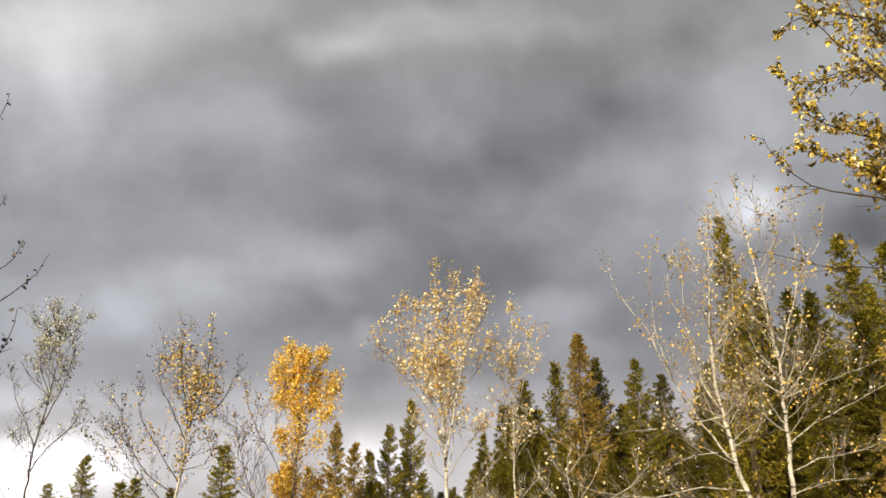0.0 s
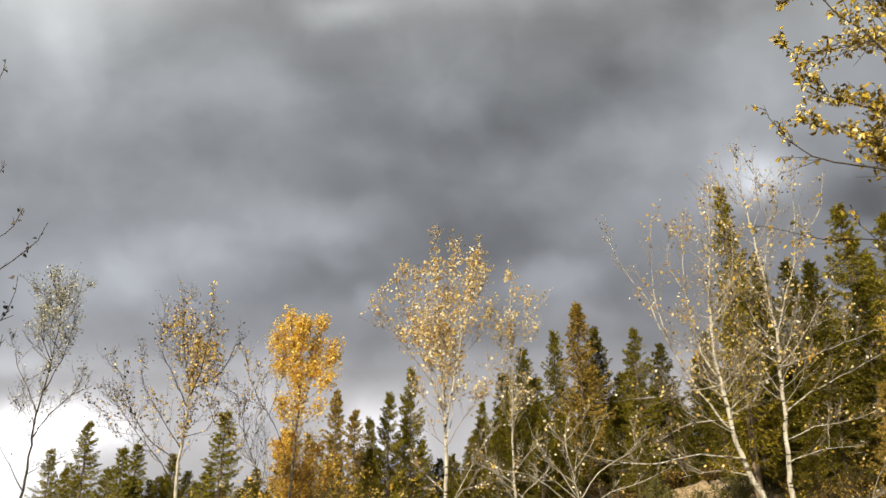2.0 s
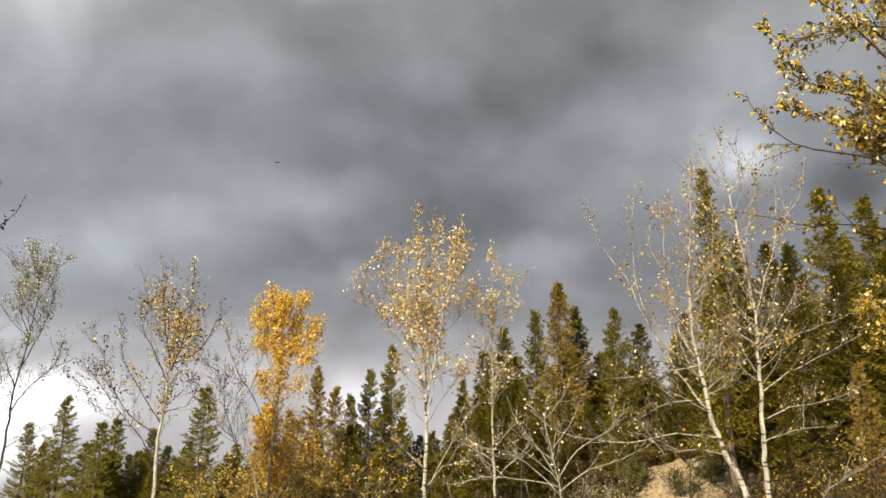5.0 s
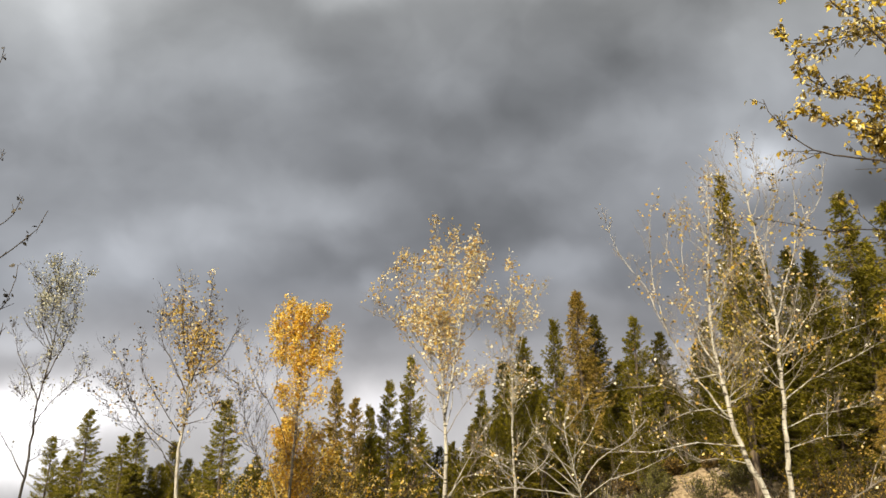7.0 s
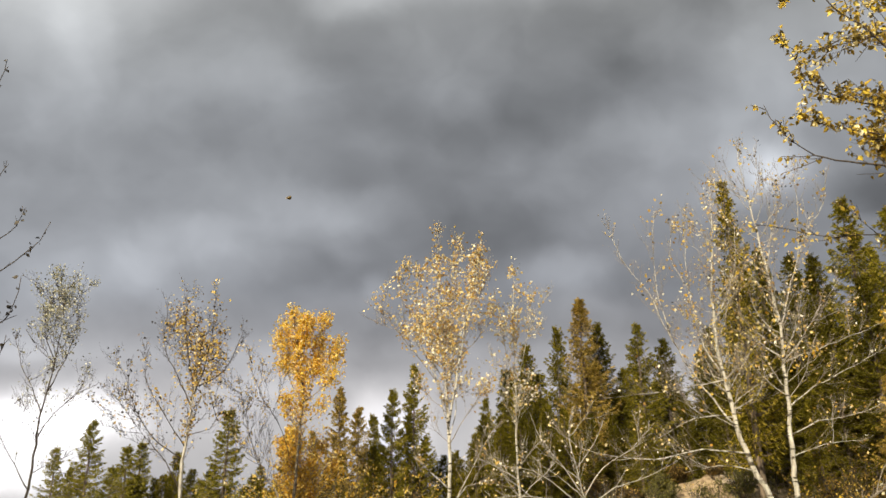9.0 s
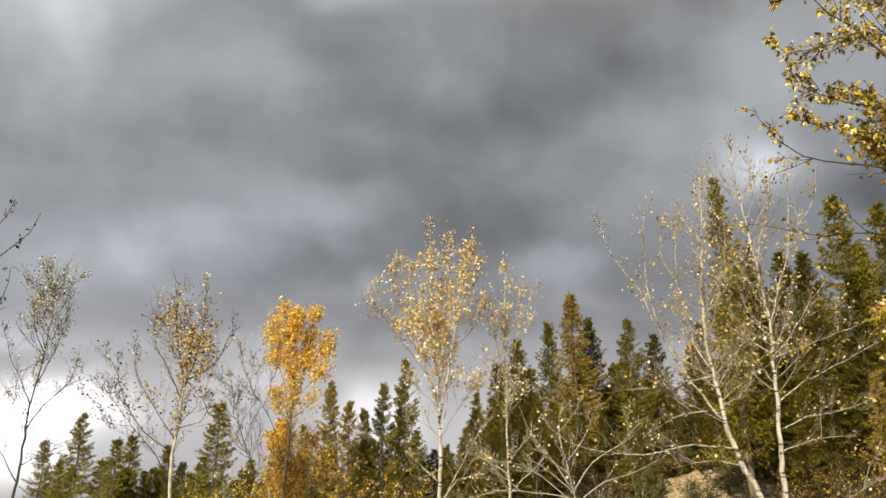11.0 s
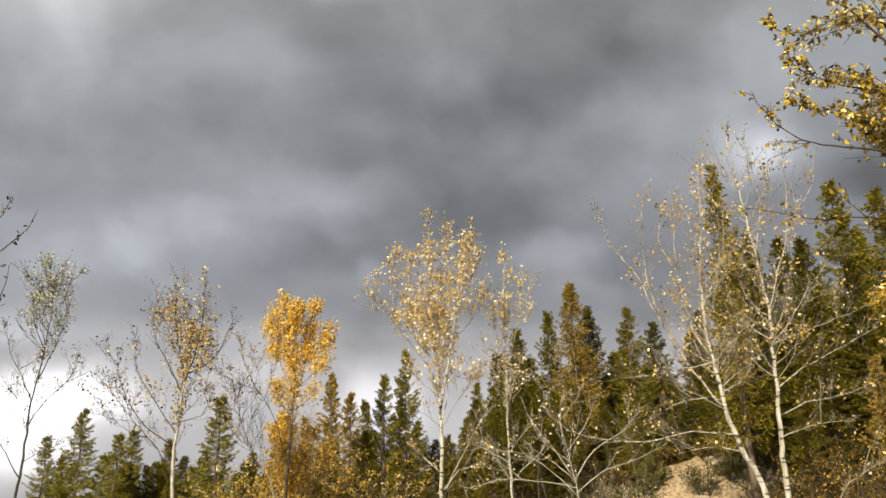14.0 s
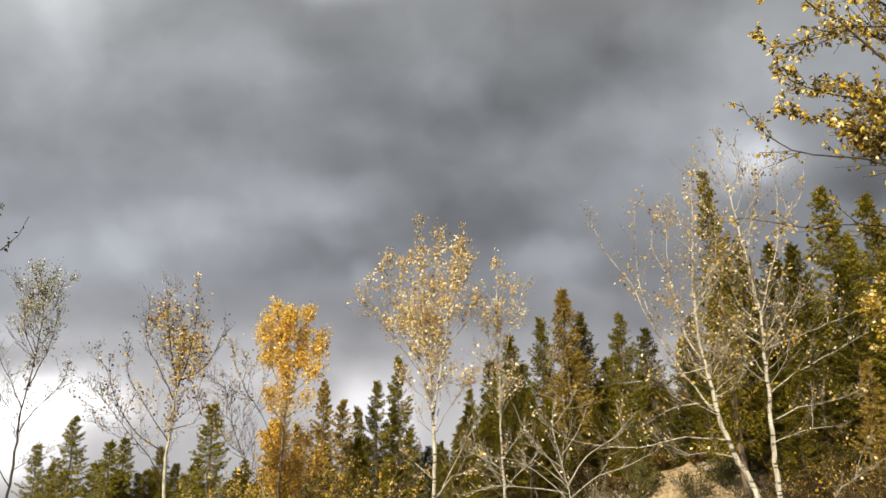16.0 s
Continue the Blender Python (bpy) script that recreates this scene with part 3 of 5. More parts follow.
MIDDLE_CONIFERS = [("larch", -1.87, 27.00, 6.66, 0.95, 13), ("larch", -1.19, 28.00, 7.58, 0.85, 328), ("rust", -4.08, 30.00, 7.47, 0.90, 133), ("rust", -3.23, 29.00, 6.52, 1.00, 139), ("rust", -5.75, 29.00, 5.63, 1.10, 99), ("rust", -5.21, 31.00, 5.91, 0.90, 84), ("larch", -2.58, 28.00, 5.06, 1.10, 158), ("larch", 1.56, 33.00, 6.09, 1.00, 148), ("fir", 2.37, 36.00, 5.39, 1.00, 321), ("fir", 3.12, 31.00, 7.20, 1.10, 190), ("fir", 4.65, 33.00, 8.27, 0.90, 44), ("rust", 5.20, 30.00, 8.10, 1.15, 310), ("spruce", 6.20, 32.00, 7.44, 1.15, 172), ("fir", 3.95, 34.00, 5.23, 1.00, 343), ("larch", -1.45, 29.00, 5.93, 1.10, 198), ("fir", -0.81, 30.00, 4.99, 1.10, 259)]
MIDDLE_CONIFERS_LOW = [("spruce", -0.18, 30.00, 4.03, 1.40, 127), ("spruce", 0.47, 32.00, 3.93, 1.30, 91), ("spruce", 1.00, 33.00, 4.45, 1.20, 126), ("fir", 0.27, 29.00, 4.04, 1.30, 242), ("fir", 1.15, 28.00, 3.32, 1.30, 143), ("spruce", 1.79, 30.00, 3.83, 1.20, 45), ("fir", 0.62, 27.00, 2.93, 1.30, 280), ("fir", 2.58, 31.00, 4.14, 1.00, 153), ("fir", -3.91, 30.00, 5.05, 1.10, 3), ("fir", -2.89, 31.00, 6.49, 0.90, 149), ("larch", -4.50, 30.00, 4.32, 1.20, 293), ("spruce", -1.95, 29.00, 4.23, 1.30, 159), ("fir", -0.98, 28.00, 3.77, 1.30, 260), ("spruce", -2.66, 32.00, 5.40, 1.10, 99), ("fir", -0.46, 27.00, 2.96, 1.30, 211), ("rust", -3.23, 29.00, 3.92, 1.30, 216)]
HILL_CONIFERS = [("larch", 7.59, 31.00, 6.71, 1.20, 306), ("spruce", 8.87, 32.00, 6.59, 1.30, 147), ("fir", 11.70, 36.00, 6.40, 1.20, 220), ("gold", 8.77, 23.00, 11.19, 0.80, 231), ("gold", 10.23, 26.00, 7.99, 0.80, 82), ("spruce", 13.18, 27.00, 8.38, 1.10, 119), ("larch", 14.06, 26.00, 10.09, 1.05, 156), ("larch", 15.03, 25.00, 9.70, 1.10, 132), ("fir", 13.01, 27.00, 6.05, 1.10, 22), ("rust", 14.37, 26.00, 5.40, 1.10, 41), ("larch", 14.51, 28.00, 5.03, 1.20, 23), ("spruce", 12.16, 29.00, 8.12, 1.00, 236), ("spruce", 13.12, 24.00, 7.48, 1.20, 320), ("spruce", 13.05, 29.00, 6.10, 1.20, 143), ]
LOW_CONIFERS = [("fir", 0.9, 27.2, 4.3, 1.2, 15), ("fir", 1.7, 26.4, 4.1, 1.2, 77), ("spruce", 2.5, 28.0, 4.9, 1.2, 141), ("fir", 3.3, 26.8, 4.4, 1.2, 203), ("fir", 4.1, 28.4, 4.0, 1.1, 255), ("spruce", 4.9, 27.6, 3.6, 1.2, 301), ("spruce", 5.9, 28.8, 3.4, 1.1, 33), ("spruce", 1.3, 29.0, 5.0, 1.1, 95), ("spruce", 3.0, 30.0, 5.2, 1.1, 187), ("fir", 6.6, 28.0, 2.9, 1.1, 229)]
BACK_CONIFERS = [("spruce", 11.63, 28.00, 9.05, 0.90, 265), ("spruce", 13.25, 29.00, 9.17, 1.00, 273), ("spruce", 11.44, 34.00, 7.28, 1.10, 331), ("spruce", 11.68, 31.00, 8.00, 1.00, 241), ("spruce", 14.38, 30.00, 8.42, 1.10, 358), ("larch", 15.83, 28.00, 8.94, 1.10, 175), ("spruce", 10.51, 25.00, 4.63, 1.20, 74), ("spruce", 10.22, 27.00, 4.39, 1.20, 344), ("spruce", 12.26, 25.00, 4.29, 1.20, 100), ("spruce", 15.19, 26.00, 6.19, 1.20, 34), ]
BANK_CONIFERS = [("spruce", 12.42, 30.00, 7.25, 1.10, 211), ("spruce", 8.90, 30.00, 3.29, 1.20, 103), ("spruce", 7.00, 33.00, 4.16, 1.20, 325), ("spruce", 12.82, 26.00, 5.80, 1.10, 323), ("fir", 14.19, 23.00, 8.70, 1.10, 225), ("spruce", 5.45, 36.00, 4.77, 1.20, 141), ("fir", 7.03, 29.00, 2.94, 1.10, 94), ("spruce", 10.72, 26.00, 3.83, 1.20, 182), ("spruce", 10.37, 29.00, 3.34, 1.20, 223), ("fir", 10.46, 23.00, 4.34, 1.10, 301), ("rust", 12.24, 22.00, 5.58, 1.10, 164), ]
for rows, where in ((LEFT_CONIFERS, "conifers beyond the clearing"), (MIDDLE_CONIFERS, "conifers behind the birches"), (MIDDLE_CONIFERS_LOW, "conifers behind the birches"), (HILL_CONIFERS, "conifers on the hillside"), (LOW_CONIFERS, "conifers behind the birches"), (BACK_CONIFERS, "conifers on the hillside"), (BANK_CONIFERS, "conifers on the hillside")):
    for key, x, y, height, wide, turn in rows:
        conifer(key, x, y, height, wide, turn, where)
rng = random.Random(21)
for i in range(46):                     # the wood goes on behind them
    x = rng.uniform(4, 34)
    y = rng.uniform(34, 52)
    conifer(rng.choice(("far_spruce", "far_spruce", "far_fir", "far_larch")), x, y, (2.2 + 0.17 * x + rng.uniform(-1, 1)) * y / 34 - ground_z(x, y) * 0.25 + 1.5, 1.1, rng.uniform(0, 360), "conifers on the hillside")
for i in range(34):                     # young growth between the taller ones
    y = rng.uniform(28, 38)
    x = y * rng.uniform(0.07, 0.62)
    conifer(rng.choice(("far_spruce", "far_fir", "far_fir", "far_larch")), x, y, 1.6 + y * rng.uniform(0.17, 0.235) - ground_z(x, y), rng.uniform(1.0, 1.35), rng.uniform(0, 360), "conifers on the hillside")
for i in range(22):
    y = rng.uniform(40, 60)
    x = y * rng.uniform(-0.45, 0.06)
    conifer(rng.choice(("far_spruce", "far_fir", "far_thin")), x, y, rng.uniform(3.6, 5.2) * y / 42, 1.1, rng.uniform(0, 360), "conifers beyond the clearing")


# broadleaf trees round the clearing
SWAYING = []
SWAYING.append(broadleaf_tree("cottonwood_tree", "slender nearly bare cottonwood with a few grey leaves", (-9.77, 19.00, -0.18), [
    (0.062, 0.010, [(0.00, 0.00, -0.05), (0.03, 0.00, 2.52), (0.06, -0.00, 3.10), (0.08, -0.01, 4.27), (0.07, -0.01, 4.80), (0.17, -0.01, 5.55), (0.19, -0.01, 6.24), (0.23, -0.02, 6.89), (0.22, -0.02, 7.40), (0.22, -0.02, 7.72)]),
    (0.043, 0.008, [(0.08, 0.00, 4.27), (0.35, 0.03, 4.80), (0.80, 0.06, 5.26), (1.23, 0.09, 5.50)]),
    (0.041, 0.008, [(0.06, 0.00, 4.84), (-0.37, 0.21, 5.45), (-0.84, 0.42, 6.09), (-1.28, 0.64, 6.92)]),
    (0.041, 0.008, [(0.13, 0.00, 5.34), (0.45, -0.02, 6.13), (0.59, -0.03, 7.03), (0.61, -0.05, 7.68)]),
    (0.036, 0.008, [(0.17, 0.00, 6.11), (-0.19, 0.00, 6.82), (-0.18, 0.01, 7.40), (-0.11, 0.01, 7.70)]),
    (0.043, 0.008, [(0.05, 0.00, 3.07), (-0.36, 0.04, 3.62), (-0.78, 0.09, 4.19), (-1.21, 0.13, 4.89)]),
    (0.029, 0.008, [(0.07, 0.00, 3.42), (0.63, -0.16, 3.66), (1.13, -0.32, 3.84)]),
], 11, M_DARKBARK, M_DARKTWIG, M_GREY, 2300, 0.060, [(4.4, 0.05), (5.6, 0.4), (6.6, 1.0), (7.8, 1.0)], shoots=17, shoot_len=0.72, upward=0.15, twig_r=0.0036, laterals=22, lateral_len=1.2, spread=1.1, stout=0.7, core=(0.25, 0.75), more=[(M_DRYUNLIT, 120, 0.06, [(2.5, 1.0), (5.0, 0.8), (6.0, 0.2)])]))
# dark leaves on the low branches: unlit ones, shade put into their colour
SWAYING.append(broadleaf_tree("aspen_tree", "half-bare aspen with rusty gold leaves", (-6.45, 20.00, -0.08), [
    (0.085, 0.016, [(0.00, 0.00, -0.05), (-0.04, 0.00, 2.56), (-0.10, -0.00, 3.65), (-0.03, -0.00, 4.30), (0.00, -0.00, 5.03), (0.04, -0.01, 5.60), (0.02, -0.01, 6.48), (-0.11, -0.01, 7.39)]),
    (0.058, 0.008, [(-0.00, 0.00, 5.03), (-0.58, 0.08, 5.99), (-0.93, 0.16, 6.70), (-0.97, 0.24, 7.85)]),
    (0.051, 0.008, [(0.03, 0.00, 5.39), (-0.24, 0.08, 6.28), (-0.46, 0.17, 7.29), (-0.48, 0.25, 8.25)]),
    (0.058, 0.008, [(0.04, 0.00, 5.32), (0.27, -0.18, 5.93), (0.45, -0.36, 6.77), (0.50, -0.54, 8.07)]),
    (0.051, 0.008, [(0.12, 0.00, 5.53), (0.64, -0.24, 5.70), (1.05, -0.49, 6.15), (1.42, -0.73, 6.89)]),
    (0.051, 0.008, [(-0.11, 0.00, 3.72), (-0.90, -0.06, 4.30), (-1.46, -0.13, 5.12), (-1.72, -0.19, 6.15)]),
    (0.043, 0.008, [(-0.07, 0.00, 4.03), (-0.57, -0.11, 4.73), (-1.08, -0.23, 5.56), (-1.26, -0.34, 6.55)]),
    (0.043, 0.008, [(-0.08, 0.00, 2.95), (-0.53, 0.16, 3.66), (-1.37, 0.31, 4.49), (-2.16, 0.47, 5.37)]),
    (0.041, 0.008, [(-0.03, 0.00, 4.30), (0.48, 0.10, 4.48), (0.76, 0.19, 5.06)]),
], 12, M_PALETWIG, M_DARKTWIG, M_RUST, 2000, 0.076, [(3.4, 0.12), (4.6, 0.6), (5.2, 1.0), (7.0, 1.0), (8.2, 0.6)], shoots=17, shoot_len=0.85, upward=0.13, start=0.2, twig_r=0.0036, limb_bark=0.07, laterals=26, lateral_len=1.3, spread=1.1, stout=0.62, core=(-0.05, 0.85), more=[(M_DRYUNLIT, 520, 0.07, [(2.2, 1.0), (5.0, 1.0), (6.5, 0.5), (8.0, 0.5)]), (M_GOLD, 260, 0.07, [(2.4, 1.0), (5.5, 1.0), (7.5, 0.4)])]))
SWAYING.append(broadleaf_tree("aspen_tree", "aspen with a dense bright golden crown", (-4.50, 24.00, -0.08), [
    (0.090, 0.012, [(0.00, 0.00, -0.05), (0.01, 0.00, 2.73), (0.03, -0.01, 4.04), (0.10, -0.03, 5.02), (0.11, -0.04, 6.03), (-0.07, -0.06, 7.25), (-0.34, -0.07, 8.73)]),
    (0.040, 0.008, [(0.14, 0.00, 5.36), (0.37, 0.09, 6.41), (0.51, 0.19, 7.49), (0.63, 0.28, 8.39)]),
    (0.040, 0.008, [(0.09, 0.00, 5.70), (-0.38, 0.09, 6.58), (-0.72, 0.18, 7.40), (-0.84, 0.28, 8.06)]),
    (0.035, 0.008, [(0.10, 0.00, 6.04), (0.59, 0.17, 6.68), (0.99, 0.35, 7.20), (1.12, 0.52, 7.84)]),
    (0.030, 0.008, [(-0.01, 0.00, 6.74), (0.13, -0.16, 7.49), (0.16, -0.31, 8.26)]),
    (0.030, 0.008, [(0.28, 0.00, 5.87), (0.88, -0.13, 6.36), (1.17, -0.27, 6.68)]),
    (0.030, 0.008, [(-0.02, 0.00, 6.56), (-0.40, -0.18, 7.40), (-0.50, -0.35, 8.29)]),
    (0.030, 0.008, [(0.12, 0.00, 5.11), (0.59, -0.14, 5.42), (0.87, -0.27, 5.82)]),
    (0.030, 0.008, [(0.07, 0.00, 4.94), (-0.34, 0.12, 5.38), (-0.48, 0.23, 5.91)]),
    (0.030, 0.008, [(0.05, 0.00, 4.20), (0.56, -0.18, 4.51), (0.98, -0.37, 4.89)]),
], 13, M_ASPEN, M_TWIG, M_BRIGHT, 8600, 0.080, [(3.0, 0.06), (5.0, 0.14), (6.0, 0.7), (6.6, 1.0), (8.5, 1.0)], shoots=30, shoot_len=0.68, scatter=0.2, clumping=0.95, twig_r=0.004, stout=0.8, core=(0.1, 1.05), more=[(M_GOLD, 420, 0.085, [(3.0, 0.8), (8.5, 1.0)])]))
SWAYING.append(broadleaf_tree("aspen_tree", "low aspen with dense amber and brown leaves", (-4.48, 25.00, -0.08), [
    (0.070, 0.012, [(0.00, 0.00, -0.05), (-0.06, 0.00, 2.78), (-0.11, 0.03, 3.47), (-0.20, 0.05, 4.31), (-0.36, 0.08, 5.09)]),
    (0.040, 0.008, [(-0.08, 0.00, 3.14), (0.27, 0.22, 3.82), (0.48, 0.45, 4.70)]),
    (0.040, 0.008, [(-0.09, 0.00, 3.30), (-0.52, 0.20, 3.99), (-0.79, 0.39, 4.78)]),
    (0.040, 0.008, [(-0.03, 0.00, 2.81), (0.62, -0.21, 3.29), (1.05, -0.42, 3.93)]),
    (0.030, 0.008, [(-0.03, 0.00, 2.81), (-0.43, 0.05, 3.14), (-0.82, 0.09, 3.64)]),
], 23, M_ASPEN, M_TWIG, M_AMBER, 5200, 0.085, [(0.5, 0.6), (2.0, 1.0), (5.0, 0.8)], shoots=34, shoot_len=1.0, start=0.1, more=[(M_BRIGHT, 2000, 0.08, [(2.0, 1.0), (5.0, 1.0)])]))
SWAYING.append(broadleaf_tree("aspen_tree", "thin sparse aspen with a few brown leaves", (-3.98, 22.00, -0.08), [
    (0.045, 0.006, [(0.00, 0.00, -0.05), (-0.46, 0.00, 2.65), (-0.81, -0.02, 3.32), (-1.12, -0.05, 3.84), (-1.41, -0.07, 4.51), (-1.67, -0.09, 5.35), (-1.82, -0.12, 6.13)]),
    (0.030, 0.006, [(-0.33, 0.00, 3.99), (-0.55, 0.10, 4.61), (-1.01, 0.20, 5.32), (-1.47, 0.30, 6.06), (-1.74, 0.41, 7.06)]),
    (0.020, 0.006, [(-1.13, 0.00, 3.84), (-1.68, 0.08, 4.30), (-2.00, 0.15, 5.08)]),
    (0.020, 0.006, [(-0.96, 0.00, 5.29), (-1.28, 0.22, 5.72), (-1.33, 0.44, 6.74)]),
], 14, M_TWIG, M_DARKTWIG, M_RUST, 620, 0.065, [(2.0, 1.0), (6.0, 1.0)], shoots=13, shoot_len=0.9, twig_r=0.0036, stout=0.75, laterals=18, lateral_len=1.3, spread=1.1))
SWAYING.append(broadleaf_tree("birch_tree", "tall white-stemmed birch with pale gold leaves", (-0.03, 20.00, -0.08), [
    (0.086, 0.010, [(0.00, 0.00, -0.05), (0.03, 0.00, 2.56), (0.06, 0.03, 3.38), (0.05, 0.06, 4.20), (0.00, 0.08, 5.04), (-0.05, 0.11, 5.91), (-0.13, 0.14, 7.12), (-0.21, 0.17, 8.86), (-0.19, 0.20, 9.89)]),
    (0.060, 0.008, [(0.05, 0.00, 4.54), (0.16, -0.24, 5.13), (0.33, -0.49, 6.07), (0.50, -0.73, 6.96), (0.76, -0.98, 8.00), (0.91, -1.22, 8.90)]),
    (0.040, 0.007, [(-0.01, 0.00, 5.03), (-0.24, 0.12, 5.62), (-0.57, 0.24, 6.39), (-0.75, 0.35, 7.49), (-0.72, 0.47, 8.72)]),
    (0.030, 0.006, [(-0.24, 0.00, 5.60), (-0.90, -0.17, 6.41), (-1.37, -0.34, 7.02), (-1.74, -0.51, 7.39)]),
    (0.030, 0.006, [(-0.10, 0.00, 6.63), (0.16, 0.24, 7.77), (0.24, 0.49, 8.81), (0.34, 0.73, 9.82)]),
    (0.028, 0.006, [(0.37, 0.00, 6.26), (0.87, -0.24, 6.72), (1.20, -0.48, 7.17), (1.26, -0.72, 7.78)]),
    (0.028, 0.006, [(-0.56, 0.00, 6.33), (-1.03, 0.19, 7.13), (-1.17, 0.38, 8.13), (-1.07, 0.57, 9.00)]),
    (0.028, 0.006, [(0.06, 0.00, 4.05), (0.65, 0.09, 4.97), (1.18, 0.18, 5.71)]),
    (0.032, 0.006, [(0.06, 0.00, 4.12), (0.25, 0.18, 5.20), (0.18, 0.36, 6.57), (0.11, 0.54, 8.18)]),
    (0.028, 0.006, [(0.52, 0.00, 7.11), (0.93, 0.25, 8.01), (1.14, 0.50, 9.14)]),
    (0.028, 0.006, [(0.44, 0.00, 6.70), (0.64, -0.13, 7.81), (0.77, -0.26, 8.79)]),
    (0.032, 0.006, [(0.03, 0.00, 4.40), (-0.15, -0.08, 5.16), (-0.35, -0.16, 6.15), (-0.45, -0.24, 7.32), (-0.48, -0.32, 8.37)]),
    (0.025, 0.006, [(0.06, 0.00, 5.03), (0.65, 0.10, 5.45), (1.08, 0.21, 5.20)]),
    (0.045, 0.008, [(0.04, 0.00, 2.98), (-0.23, -0.11, 3.21), (-0.82, -0.22, 3.73)]),
    (0.045, 0.007, [(0.06, 0.00, 2.58), (0.21, -0.12, 2.73), (0.69, -0.24, 3.62), (1.24, -0.36, 4.48)]),
    (0.043, 0.006, [(0.14, 0.00, 2.56), (0.48, -0.14, 3.02), (1.14, -0.27, 3.19)]),
], 15, M_BIRCH, M_TWIG, M_GOLD, 5000, 0.080, [(4.8, 0.05), (5.6, 0.35), (6.4, 0.9), (8.4, 1.0), (9.2, 0.6), (9.9, 0.4)], shoots=19, shoot_len=0.85, twig_r=0.0038, laterals=20, lateral_len=1.1, spread=1.0, stout=0.85, limb_bark=0.031, core=(0.05, 1.4), more=[(M_RUST, 500, 0.07, [(4.6, 0.6), (7.0, 1.0), (9.5, 0.6)])]))
SWAYING.append(broadleaf_tree("birch_tree", "slim birch with few pale leaves at the top", (1.81, 21.00, -0.05), [
    (0.060, 0.006, [(0.00, 0.00, -0.05), (-0.02, 0.00, 2.57), (-0.04, -0.01, 3.71), (-0.03, -0.02, 4.57), (-0.02, -0.02, 5.91), (-0.02, -0.03, 7.31), (0.05, -0.04, 8.86)]),
    (0.028, 0.006, [(-0.01, 0.00, 5.69), (0.30, -0.01, 6.69), (0.45, -0.02, 7.55), (0.54, -0.03, 8.36)]),
    (0.028, 0.006, [(-0.02, 0.00, 5.84), (-0.26, -0.04, 6.68), (-0.39, -0.08, 7.78)]),
    (0.022, 0.006, [(0.01, 0.00, 6.69), (0.63, -0.03, 7.07), (0.85, -0.05, 7.54)]),
    (0.022, 0.006, [(-0.05, 0.00, 3.43), (0.36, -0.05, 3.99), (0.73, -0.09, 4.27)]),
    (0.022, 0.006, [(-0.06, 0.00, 2.87), (-0.45, 0.08, 3.43), (-0.70, 0.16, 3.87)]),
    (0.044, 0.006, [(-0.03, 0.00, 2.73), (0.25, -0.12, 3.03), (0.93, -0.24, 3.64)]),
    (0.043, 0.006, [(-0.03, 0.00, 3.22), (-0.59, 0.07, 3.55), (-1.17, 0.13, 3.80)]),
], 16, M_BIRCH, M_PALETWIG, M_GOLD, 950, 0.082, [(4.8, 0.1), (6.0, 0.6), (7.2, 1.0)], shoots=17, shoot_len=0.7, twig_r=0.004, stout=0.8, core=(0.1, 0.7), laterals=18, lateral_len=0.9, spread=1.1))
